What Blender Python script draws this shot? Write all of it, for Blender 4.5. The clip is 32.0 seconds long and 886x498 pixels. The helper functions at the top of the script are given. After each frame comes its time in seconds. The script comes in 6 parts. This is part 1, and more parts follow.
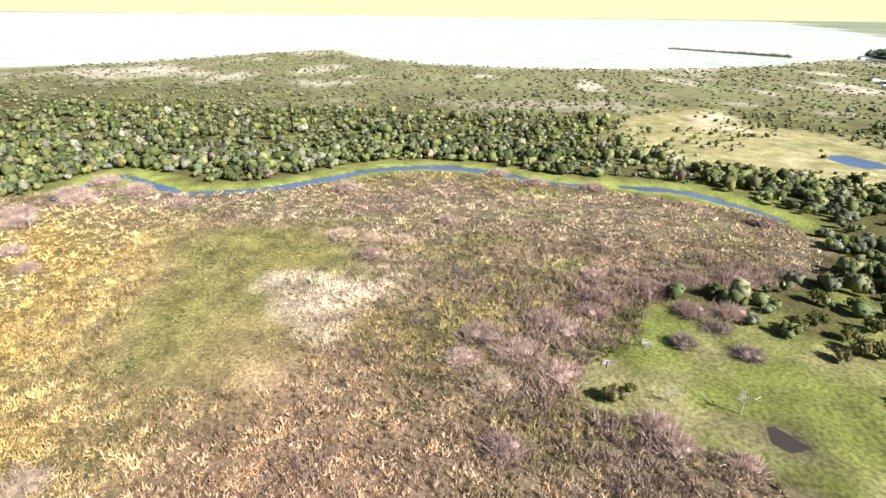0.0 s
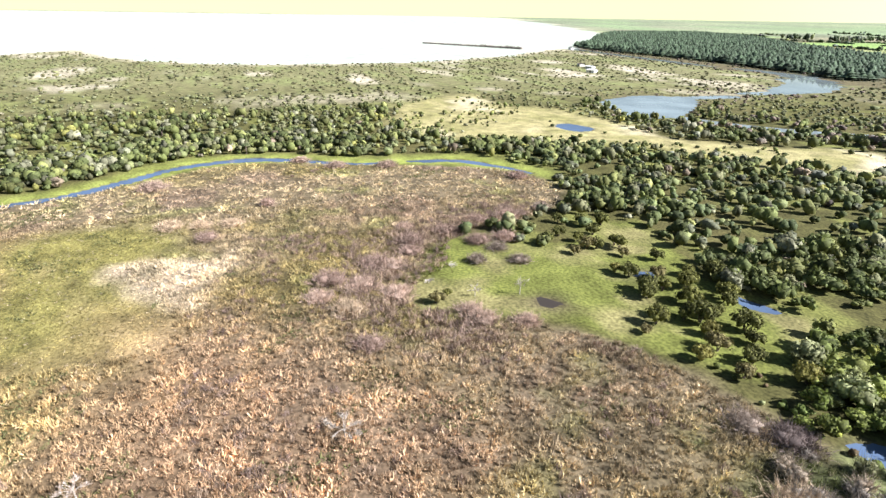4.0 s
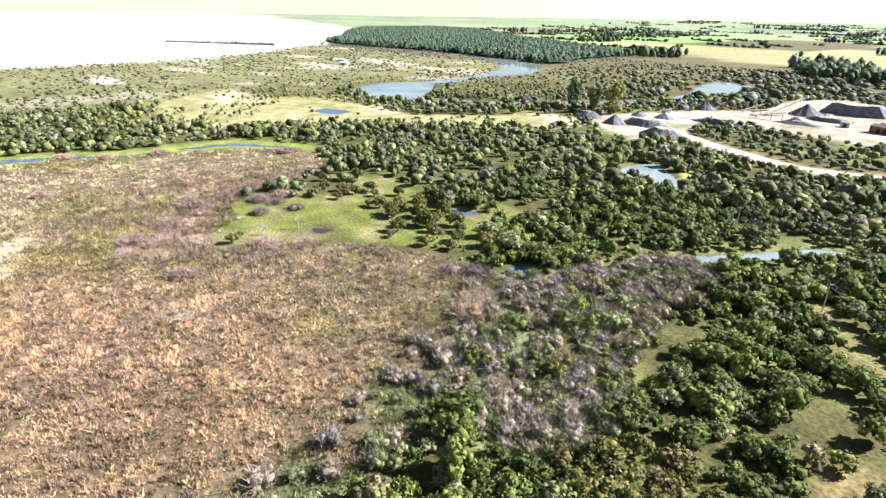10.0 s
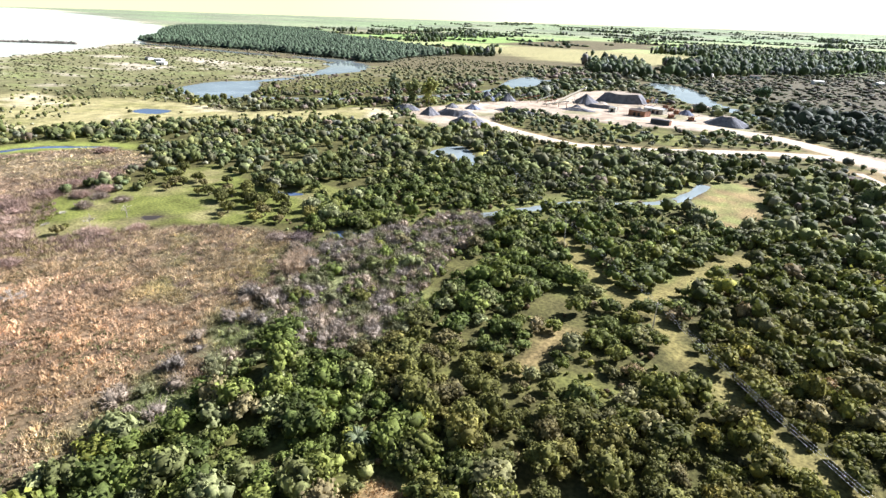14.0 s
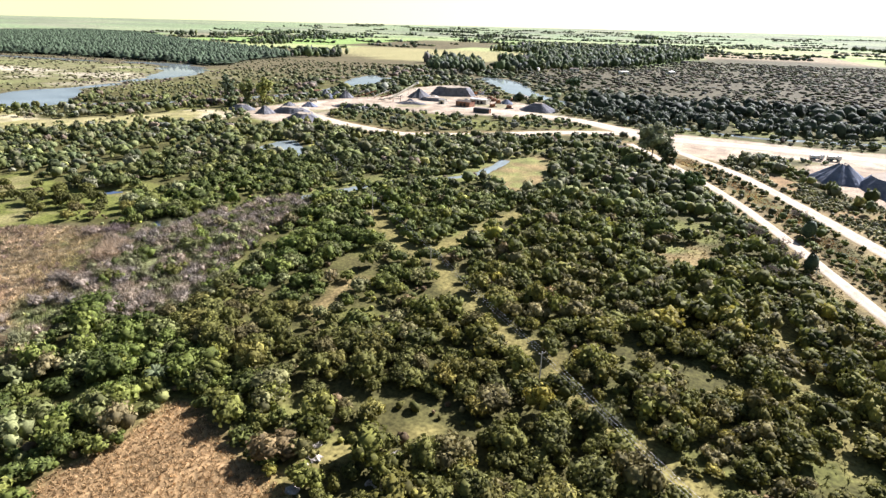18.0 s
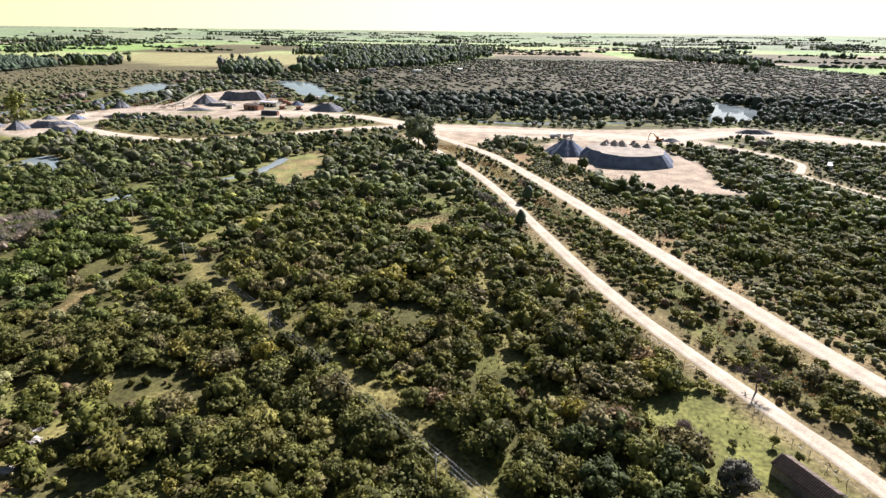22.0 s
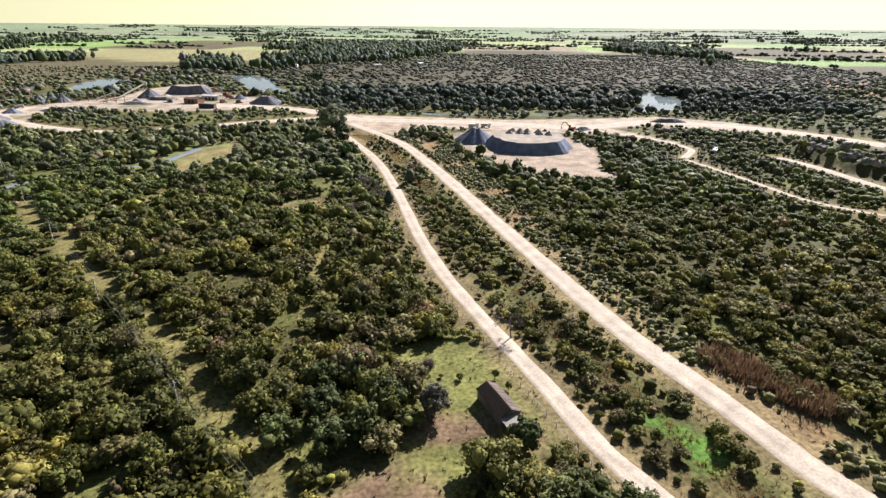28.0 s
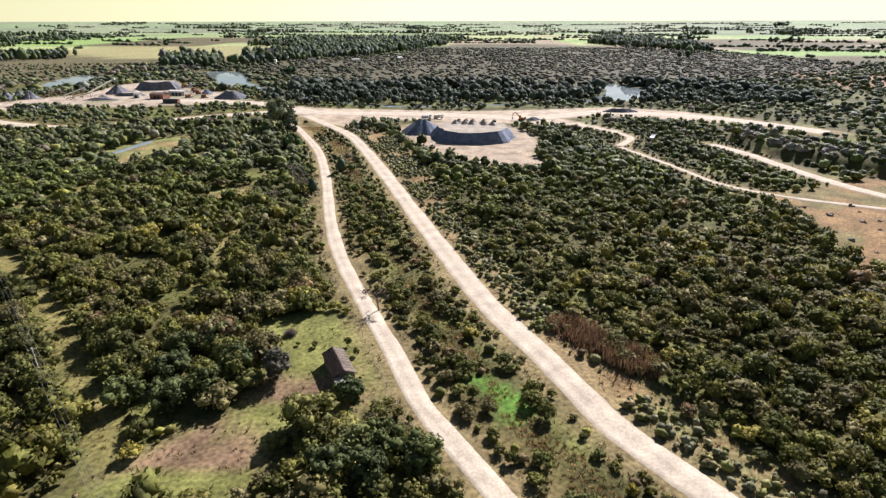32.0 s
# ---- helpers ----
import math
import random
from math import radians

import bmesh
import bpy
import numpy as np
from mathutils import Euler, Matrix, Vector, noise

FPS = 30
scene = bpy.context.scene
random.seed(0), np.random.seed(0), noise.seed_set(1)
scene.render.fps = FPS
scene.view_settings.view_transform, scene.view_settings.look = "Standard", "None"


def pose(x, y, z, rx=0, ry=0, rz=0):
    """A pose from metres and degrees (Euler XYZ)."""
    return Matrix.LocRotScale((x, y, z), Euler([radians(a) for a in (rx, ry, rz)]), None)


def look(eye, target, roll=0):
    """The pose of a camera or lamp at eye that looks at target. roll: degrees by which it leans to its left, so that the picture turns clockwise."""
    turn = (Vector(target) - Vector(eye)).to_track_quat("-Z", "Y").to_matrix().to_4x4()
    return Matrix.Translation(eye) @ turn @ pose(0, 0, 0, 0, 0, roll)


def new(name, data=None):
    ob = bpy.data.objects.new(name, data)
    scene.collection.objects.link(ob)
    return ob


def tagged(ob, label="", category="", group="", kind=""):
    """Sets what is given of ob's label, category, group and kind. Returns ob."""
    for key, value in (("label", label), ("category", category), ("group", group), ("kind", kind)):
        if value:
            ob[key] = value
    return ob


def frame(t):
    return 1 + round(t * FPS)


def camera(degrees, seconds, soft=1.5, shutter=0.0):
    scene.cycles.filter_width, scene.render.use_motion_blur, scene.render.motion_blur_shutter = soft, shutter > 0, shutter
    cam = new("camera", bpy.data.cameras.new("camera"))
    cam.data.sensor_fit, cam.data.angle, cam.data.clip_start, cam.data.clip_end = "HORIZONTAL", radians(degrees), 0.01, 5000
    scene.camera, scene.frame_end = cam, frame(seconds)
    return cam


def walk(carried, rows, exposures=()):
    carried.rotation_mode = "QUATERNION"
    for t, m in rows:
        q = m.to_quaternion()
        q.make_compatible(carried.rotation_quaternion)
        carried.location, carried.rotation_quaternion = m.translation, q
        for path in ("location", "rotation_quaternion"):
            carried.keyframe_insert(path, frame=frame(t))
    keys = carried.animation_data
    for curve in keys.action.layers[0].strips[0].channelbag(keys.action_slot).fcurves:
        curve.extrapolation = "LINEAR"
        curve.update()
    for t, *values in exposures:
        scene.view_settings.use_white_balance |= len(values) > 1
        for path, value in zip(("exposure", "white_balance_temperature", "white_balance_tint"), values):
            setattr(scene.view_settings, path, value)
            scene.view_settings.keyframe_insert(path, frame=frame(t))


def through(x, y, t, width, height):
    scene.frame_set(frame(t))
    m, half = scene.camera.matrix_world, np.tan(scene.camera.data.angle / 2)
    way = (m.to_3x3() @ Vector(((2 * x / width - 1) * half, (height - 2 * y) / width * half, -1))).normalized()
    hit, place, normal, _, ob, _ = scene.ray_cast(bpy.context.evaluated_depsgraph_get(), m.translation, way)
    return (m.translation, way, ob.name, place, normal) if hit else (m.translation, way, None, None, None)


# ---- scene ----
cam = camera(76.9, 32.0, soft=1.45)
# seconds, eye x y z, heading, pitch, roll in degrees
PATH = [
    (0, -253.7, 134.3, 67.3, 96.19, -22.90, 0.72),
    (1, -246.1, 131.1, 67.5, 91.74, -22.97, 0.90),
    (2, -237.9, 127.8, 68.1, 84.39, -22.96, 0.94),
    (3, -229.4, 125.1, 68.5, 78.21, -22.93, 0.83),
    (3.5, -225.1, 123.3, 68.8, 75.59, -22.93, 0.87),
    (5.5, -207.0, 116.7, 69.8, 66.35, -22.89, 0.85),
    (6, -203.0, 115.0, 69.7, 64.25, -22.88, 0.74),
    (7, -194.6, 111.5, 70.2, 60.97, -22.95, 0.86),
    (8, -186.9, 108.2, 69.8, 57.55, -22.84, 0.99),
    (9, -179.5, 104.8, 69.4, 53.64, -22.82, 1.13),
    (10, -171.1, 101.7, 69.8, 49.84, -22.93, 0.90),
    (11, -163.1, 97.4, 69.8, 45.82, -22.78, 1.21),
    (12, -155.3, 93.1, 70.8, 41.51, -22.82, 1.45),
    (13, -147.8, 88.4, 70.9, 37.15, -22.69, 1.76),
    (14, -140.0, 84.5, 71.1, 33.52, -22.59, 1.83),
    (14.5, -135.8, 82.4, 70.9, 32.12, -22.48, 1.64),
    (16.5, -119.2, 75.2, 71.2, 26.20, -22.35, 1.24),
    (17, -114.5, 74.2, 70.5, 24.56, -22.09, 0.99),
    (18, -107.1, 71.2, 70.4, 19.90, -22.11, 1.35),
    (19, -99.3, 67.8, 70.3, 14.53, -21.93, 1.08),
    (20, -91.7, 63.6, 70.9, 7.60, -21.74, 1.09),
    (21, -83.6, 59.3, 71.2, 3.18, -21.65, 0.76),
    (22, -75.6, 56.2, 71.2, 2.16, -21.64, 0.69),
    (23, -67.7, 53.5, 71.0, 1.56, -21.68, 0.74),
    (24, -59.5, 50.9, 70.8, 1.32, -21.70, 0.60),
    (25, -51.7, 47.9, 71.0, 1.13, -21.82, 0.69),
    (25.5, -47.5, 46.7, 70.9, 1.14, -21.82, 0.52),
    (27.5, -31.1, 41.6, 70.7, 1.06, -21.99, 0.32),
    (28, -27.1, 40.4, 70.6, 1.00, -22.04, 0.47),
    (29, -18.6, 38.1, 70.5, 1.08, -22.22, 0.27),
    (30, -10.6, 35.7, 70.4, 0.97, -22.36, 0.38),
    (31, -2.0, 33.4, 70.4, 1.04, -22.53, -0.08),
    (32, 6.1, 31.4, 69.7, 0.92, -22.52, -0.13),
]
walk(cam, [(t, pose(x, y, z, 90 + pitch, 0, yaw) @ pose(0, 0, 0, 0, 0, roll)) for t, x, y, z, yaw, pitch, roll in PATH],
     exposures=[(0, 1.12, 6150, 10), (6, 1.45, 6000, 8), (9, 1.54, 5950, 8), (13, 1.36, 5950, 10), (16, 1.35, 6050, 12), (19, 1.17, 6200, 13), (25, 0.9, 6200, 13), (32, 0.8, 6200, 13)])

# ---------------------------------------------------------------- light
SUN_AZ = math.atan2(0.5, 0.86)      # clockwise from +y
SUN_EL = radians(34)
world = bpy.data.worlds.new("world")
scene.world = world
world.use_nodes = True
wn, wl = world.node_tree.nodes, world.node_tree.links
sky = wn.new("ShaderNodeTexSky")
sky.sky_type, sky.sun_disc = "NISHITA", False
sky.sun_elevation, sky.sun_rotation = SUN_EL, SUN_AZ
sky.air_density, sky.dust_density, sky.ozone_density = 1.0, 1.0, 1.0
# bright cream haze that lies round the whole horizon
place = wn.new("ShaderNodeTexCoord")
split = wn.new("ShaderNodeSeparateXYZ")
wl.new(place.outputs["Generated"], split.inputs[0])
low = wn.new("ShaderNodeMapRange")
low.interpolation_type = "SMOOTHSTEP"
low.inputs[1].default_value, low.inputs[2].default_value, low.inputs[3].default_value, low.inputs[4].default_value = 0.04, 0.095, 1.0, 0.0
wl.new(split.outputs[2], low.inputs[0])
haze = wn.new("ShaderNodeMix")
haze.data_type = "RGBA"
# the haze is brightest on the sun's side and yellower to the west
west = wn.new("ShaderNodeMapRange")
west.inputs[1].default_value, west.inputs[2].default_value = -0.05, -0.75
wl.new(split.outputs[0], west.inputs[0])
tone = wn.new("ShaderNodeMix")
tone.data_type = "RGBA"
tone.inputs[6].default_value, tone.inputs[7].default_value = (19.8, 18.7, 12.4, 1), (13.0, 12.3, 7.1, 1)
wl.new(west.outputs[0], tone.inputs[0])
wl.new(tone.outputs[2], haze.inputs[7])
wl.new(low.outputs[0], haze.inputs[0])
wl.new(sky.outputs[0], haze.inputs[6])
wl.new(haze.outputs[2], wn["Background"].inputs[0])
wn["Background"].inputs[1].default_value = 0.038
sun = new("sun", bpy.data.lights.new("sun", "SUN"))
sun.data.energy, sun.data.angle, sun.data.color = 5.9, radians(0.5), (1.0, 0.955, 0.99)
sun_from = Vector((math.sin(SUN_AZ) * math.cos(SUN_EL), math.cos(SUN_AZ) * math.cos(SUN_EL), math.sin(SUN_EL)))
sun.matrix_world = look(tuple(sun_from * 200), (0, 0, 0))

# ---------------------------------------------------------------- materials


def material(name, rough=0.9, spec=0.2, metal=0.0):
    m = bpy.data.materials.new(name)
    m.use_nodes = True
    b = m.node_tree.nodes["Principled BSDF"]
    b.inputs["Roughness"].default_value = rough
    b.inputs["Specular IOR Level"].default_value = spec
    b.inputs["Metallic"].default_value = metal
    return m, m.node_tree.nodes, m.node_tree.links, b


def noise_node(n, l, scale, detail=4, coord="Object"):
    tc = n.new("ShaderNodeTexCoord")
    nt = n.new("ShaderNodeTexNoise")
    nt.inputs["Scale"].default_value, nt.inputs["Detail"].default_value = scale, detail
    l.new(tc.outputs[coord], nt.inputs["Vector"])
    return nt


def ramp(n, l, fac, lo, hi, a=0.35, b=0.65):
    mr = n.new("ShaderNodeMapRange")
    mr.inputs[1].default_value, mr.inputs[2].default_value = a, b
    mr.inputs[3].default_value, mr.inputs[4].default_value = lo, hi
    l.new(fac, mr.inputs[0])
    return mr.outputs[0]


def times(n, l, colour, factor):
    mx = n.new("ShaderNodeVectorMath")
    mx.operation = "SCALE"
    l.new(colour, mx.inputs[0])
    l.new(factor, mx.inputs["Scale"])
    return mx.outputs[0]


def bump(n, l, b, height, strength, dist):
    bp = n.new("ShaderNodeBump")
    bp.inputs["Strength"].default_value, bp.inputs["Distance"].default_value = strength, dist
    l.new(height, bp.inputs["Height"])
    l.new(bp.outputs[0], b.inputs["Normal"])


def attribute_colour(n, name="hue"):
    at = n.new("ShaderNodeAttribute")
    at.attribute_name = name
    return at.outputs["Color"]


def mat_ground():
    m, n, l, b = material("earth_and_grass", 0.95, 0.1)
    col = attribute_colour(n)
    fine, mid = noise_node(n, l, 1.1, 6), noise_node(n, l, 0.12, 5)
    c = times(n, l, col, ramp(n, l, fine.outputs[0], 0.62, 1.35))
    c = times(n, l, c, ramp(n, l, mid.outputs[0], 0.75, 1.25))
    l.new(c, b.inputs["Base Color"])
    bump(n, l, b, fine.outputs[0], 0.5, 0.2)
    return m


def mat_leaves(name, rough=0.75, spec=0.16, spread=0.55, through=0.25, relief=0.0):
    m, n, l, b = material(name, rough, spec)
    col = attribute_colour(n)
    geo = n.new("ShaderNodeNewGeometry")
    info = n.new("ShaderNodeObjectInfo")
    c = times(n, l, col, ramp(n, l, geo.outputs["Random Per Island"], 1 - spread, 1 + spread, 0, 1))
    c = times(n, l, c, ramp(n, l, info.outputs["Random"], 0.82, 1.18, 0, 1))
    mottle = noise_node(n, l, 2.6, 3)
    c = times(n, l, c, ramp(n, l, mottle.outputs[0], 0.7, 1.35, 0.33, 0.67))
    if relief:
        bump(n, l, b, mottle.outputs[0], 1.0, relief)
    l.new(c, b.inputs["Base Color"])
    if through:
        tr = n.new("ShaderNodeBsdfTranslucent")
        l.new(c, tr.inputs[0])
        mix = n.new("ShaderNodeMixShader")
        mix.inputs[0].default_value = through
        l.new(b.outputs[0], mix.inputs[1])
        l.new(tr.outputs[0], mix.inputs[2])
        l.new(mix.outputs[0], n["Material Output"].inputs[0])
    return m


def mat_plain(name, colour, rough=0.85, spread=0.25, scale=1.5, spec=0.2, metal=0.0, relief=0.0):
    m, n, l, b = material(name, rough, spec, metal)
    rgb = n.new("ShaderNodeRGB")
    rgb.outputs[0].default_value = (*colour, 1)
    fine, big = noise_node(n, l, scale * 4, 5), noise_node(n, l, scale * 0.35, 3)
    c = times(n, l, rgb.outputs[0], ramp(n, l, fine.outputs[0], 1 - spread, 1 + spread))
    c = times(n, l, c, ramp(n, l, big.outputs[0], 1 - spread * 0.8, 1 + spread * 0.8))
    l.new(c, b.inputs["Base Color"])
    if relief:
        bump(n, l, b, fine.outputs[0], 0.6, relief)
    return m


def mat_road():
    m, n, l, b = material("pale_dirt", 0.95, 0.1)
    col = attribute_colour(n)
    fine, big = noise_node(n, l, 2.2, 6), noise_node(n, l, 0.2, 4)
    c = times(n, l, col, ramp(n, l, fine.outputs[0], 0.85, 1.15))
    c = times(n, l, c, ramp(n, l, big.outputs[0], 0.85, 1.12))
    l.new(c, b.inputs["Base Color"])
    bump(n, l, b, fine.outputs[0], 0.4, 0.06)
    return m


def mat_water(name, colour, rough, ripple):
    m, n, l, b = material(name, rough, 0.5)
    b.inputs["IOR"].default_value = 1.33
    rgb = n.new("ShaderNodeRGB")
    rgb.outputs[0].default_value = (*colour, 1)
    big, fine = noise_node(n, l, 0.03, 4), noise_node(n, l, 0.9, 3)
    l.new(times(n, l, rgb.outputs[0], ramp(n, l, big.outputs[0], 0.8, 1.2)), b.inputs["Base Color"])
    bump(n, l, b, fine.outputs[0], ripple, 0.05)
    return m


GROUND = mat_ground()
LEAVES = mat_leaves("evergreen_leaves")
NEEDLES = mat_leaves("pine_needles", 0.7, 0.2, 0.35, 0.0, 0.0)
TWIGS = mat_leaves("bare_twigs", 0.9, 0.1, 0.4, 0.12, 0.0)
REEDS = mat_leaves("dry_reeds", 0.9, 0.1, 0.4, 0.2, 0.0)
BARK = mat_plain("bark", (0.13, 0.1, 0.075), 0.95, 0.35, 3)
PALE_BARK = mat_plain("bleached_wood", (0.48, 0.43, 0.36), 0.9, 0.3, 3)
ROAD = mat_road()
# pale sea base colour carries sky glare and haze on the water
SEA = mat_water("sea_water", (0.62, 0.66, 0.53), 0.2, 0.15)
RIVER = mat_water("river_water", (0.24, 0.28, 0.27), 0.03, 0.03)
MUD = mat_water("muddy_water", (0.045, 0.036, 0.027), 0.45, 0.2)
POND = mat_water("pond_water", (0.09, 0.13, 0.2), 0.05, 0.05)
GRAVEL = mat_plain("grey_gravel", (0.15, 0.15, 0.155), 0.95, 0.3, 0.8, relief=0.2)
SAND_HEAP = mat_plain("sand_pile", (0.36, 0.31, 0.25), 0.95, 0.25, 0.8, relief=0.2)
ROCK = mat_plain("quarry_rock", (0.27, 0.235, 0.19), 0.9, 0.4, 0.5, relief=0.4)
LIMESTONE = mat_plain("pale_rock", (0.4, 0.36, 0.3), 0.9, 0.3, 1.0, relief=0.1)
STEEL = mat_plain("painted_steel", (0.5, 0.48, 0.4), 0.5, 0.2, 1.0, 0.4, 0.3)
RUST = mat_plain("rusty_steel", (0.26, 0.13, 0.08), 0.8, 0.35, 1.0, 0.3, 0.2)
DARK_STEEL = mat_plain("dark_steel", (0.05, 0.055, 0.06), 0.6, 0.3, 1.0, 0.4, 0.4)
WHITE_PAINT = mat_plain("white_paint", (0.72, 0.7, 0.65), 0.6, 0.12, 1.0)
ORANGE_PAINT = mat_plain("orange_paint", (0.5, 0.2, 0.04), 0.5, 0.2, 1.0, 0.4)
PLASTER = mat_plain("weathered_plaster", (0.2, 0.18, 0.15), 0.9, 0.3, 0.8)
TILE_OLD = mat_plain("old_clay_tile", (0.085, 0.06, 0.045), 0.95, 0.5, 1.2, relief=0.03)
TILE_RED = mat_plain("faded_roof_sheet", (0.13, 0.1, 0.075), 0.9, 0.35, 0.8)
CONCRETE = mat_plain("concrete", (0.3, 0.27, 0.22), 0.9, 0.2, 1.0)
GLASS_DARK = mat_plain("dark_opening", (0.02, 0.02, 0.02), 0.3, 0.1, 1.0)
CABLE = mat_plain("cable", (0.2, 0.2, 0.2), 0.5, 0.1, 1.0, 0.4, 0.5)

# ---------------------------------------------------------------- mesh helpers
RNG = np.random.default_rng(7)


def mesh_np(name, verts, faces, mat, colours=None, smooth=False):
    """A mesh from arrays: verts (n, 3), faces (m, 3 or 4), colours (n, 3)."""
    me = bpy.data.meshes.new(name)
    verts, faces = np.asarray(verts, np.float32), np.asarray(faces, np.int32)
    k = faces.shape[1]
    me.vertices.add(len(verts))
    me.vertices.foreach_set("co", verts.ravel())
    me.loops.add(faces.size)
    me.loops.foreach_set("vertex_index", faces.ravel())
    me.polygons.add(len(faces))
    me.polygons.foreach_set("loop_start", np.arange(0, faces.size, k, dtype=np.int32))
    if smooth:
        me.polygons.foreach_set("use_smooth", np.ones(len(faces), bool))
    if colours is not None:
        at = me.attributes.new("hue", "FLOAT_COLOR", "POINT")
        at.data.foreach_set("color", np.c_[colours, np.ones(len(colours))].astype(np.float32).ravel())
    me.materials.append(mat)
    me.update(calc_edges=True)
    me.validate()
    return me


def part(name, bm, mat, parent=None, label=""):
    me = bpy.data.meshes.new(name)
    bm.to_mesh(me)
    bm.free()
    me.materials.append(mat)
    ob = new(name, me)
    if parent is not None:
        ob.parent = parent
    return tagged(ob, label)


def thing(name, m, label, category, group="", kind=""):
    ob = new(name)
    ob.matrix_basis = m
    return tagged(ob, label, category, group, kind)


def box(size, at=(0, 0, 0), bevel=0.03, turn=None):
    bm = bmesh.new()
    bmesh.ops.create_cube(bm, size=1, matrix=Matrix.Diagonal((*size, 1)))
    if bevel:
        bmesh.ops.bevel(bm, geom=bm.edges[:], offset=bevel, segments=1, affect="EDGES")
    bm.transform(Matrix.Translation(at) @ (turn or Matrix()))
    return bm


def tube(points, radii, sides=7):
    bm = bmesh.new()
    rings = []
    pts = [Vector(p) for p in points]
    for i, p in enumerate(pts):
        d = (pts[min(i + 1, len(pts) - 1)] - pts[max(i - 1, 0)]).normalized()
        side = d.orthogonal().normalized()
        up = d.cross(side)
        rings.append([bm.verts.new(p + radii[i] * (math.cos(a) * side + math.sin(a) * up))
                      for a in (2 * math.pi * k / sides for k in range(sides))])
    for a, b in zip(rings, rings[1:]):
        for k in range(sides):
            bm.faces.new((a[k], a[(k + 1) % sides], b[(k + 1) % sides], b[k]))
    bm.faces.new(rings[-1])
    bm.faces.new(rings[0][::-1])
    return bm


def joined(bms):
    out = bmesh.new()
    for b in bms:
        me = bpy.data.meshes.new("tmp")
        b.to_mesh(me)
        b.free()
        out.from_mesh(me)
        bpy.data.meshes.remove(me)
    return out


def spline(points, steps=6, closed=False):
    p = np.array(points, float)
    n = len(p)
    out = []
    for i in range(n if closed else n - 1):
        a, b, c, d = (p[(i + k) % n] if closed else p[min(max(i + k, 0), n - 1)] for k in (-1, 0, 1, 2))
        for s in np.linspace(0, 1, steps, endpoint=False):
            out.append(0.5 * (2 * b + (c - a) * s + (2 * a - 5 * b + 4 * c - d) * s**2 + (3 * b - a - 3 * c + d) * s**3))
    if not closed:
        out.append(p[-1])
    return np.array(out)


def inside(poly, x, y):
    poly = np.asarray(poly, float)
    hit = np.zeros(np.shape(x), bool)
    j = len(poly) - 1
    for i in range(len(poly)):
        (xi, yi), (xj, yj) = poly[i], poly[j]
        if yi != yj:
            hit ^= ((yi > y) != (yj > y)) & (x < (xj - xi) * (y - yi) / (yj - yi) + xi)
        j = i
    return hit


def away(line, x, y, closed=False, reach=None):
    """Distance of points from a polyline; past reach metres of its bounds simply far."""
    line = np.asarray(line, float)
    best = np.full(np.shape(x), 1e9)
    if reach is not None:
        (x0, y0), (x1, y1) = line.min(0) - reach, line.max(0) + reach
        close = (x > x0) & (x < x1) & (y > y0) & (y < y1)
        best[close] = away(line, x[close], y[close], closed)
        return best
    for i in range(len(line) - (0 if closed else 1)):
        a, b = line[i], line[(i + 1) % len(line)]
        d = b - a
        s = np.clip(((x - a[0]) * d[0] + (y - a[1]) * d[1]) / max(d @ d, 1e-9), 0, 1)
        best = np.minimum(best, np.hypot(x - a[0] - s * d[0], y - a[1] - s * d[1]))
    return best


def within(poly, x, y, soft):
    """1 inside a closed outline, falling to 0 over soft metres across its edge."""
    poly = np.asarray(poly, float)
    out = np.zeros(np.shape(x))
    (x0, y0), (x1, y1) = poly.min(0) - soft, poly.max(0) + soft
    close = (x > x0) & (x < x1) & (y > y0) & (y < y1)
    u, v = x[close], y[close]
    d = away(poly, u, v, True)
    out[close] = np.clip(0.5 + np.where(inside(poly, u, v), d, -d) / soft, 0, 1)
    return out


def wave(x, y, scale, seed=0, octaves=3):
    """Smooth value noise in 0..1."""
    rng = np.random.default_rng(100 + seed)
    table = rng.random((64, 64))
    total, amp, out = 0.0, 1.0, np.zeros(np.shape(x))
    for o in range(octaves):
        u, v = np.asarray(x) / scale * 2**o + 17.3 * o, np.asarray(y) / scale * 2**o + 5.1 * o
        i, j = np.floor(u).astype(int), np.floor(v).astype(int)
        f, g = u - i, v - j
        f, g = f * f * (3 - 2 * f), g * g * (3 - 2 * g)
        t = lambda a, b: table[a % 64, b % 64]  # noqa: E731
        out += amp * ((t(i, j) * (1 - f) + t(i + 1, j) * f) * (1 - g) + (t(i, j + 1) * (1 - f) + t(i + 1, j + 1) * f) * g)
        total, amp = total + amp, amp * 0.5
    return out / total

# ---------------------------------------------------------------- the plan
MARSH = spline([(-439, -58), (-456, -23), (-456, 8), (-477, 58), (-503, 100), (-494, 149), (-483, 184), (-465, 222), (-448, 236), (-416, 234),
                (-401, 212), (-388, 178), (-366, 166), (-345, 150), (-333, 168), (-320, 186), (-300, 200), (-268, 208), (-258, 188),
                (-254, 170), (-236, 152), (-232, 122), (-240, 70), (-270, 0), (-330, -90), (-420, -120)], 5, True)
GREEN_REED = spline([(-372, 44), (-410, 34), (-426, 72), (-400, 92), (-384, 76), (-362, 90), (-340, 93), (-335, 74), (-341, 55)], 5, True)
GREEN_HOLLOW = spline([(-422, 119), (-430, 133), (-410, 132), (-393, 126), (-389, 118), (-392, 113), (-404, 117)], 5, True)
RUST_REED = spline([(-352, 88), (-340, 112), (-306, 135), (-274, 147), (-258, 144), (-249, 137), (-245, 125), (-256, 100), (-285, 80), (-325, 78)], 5, True)
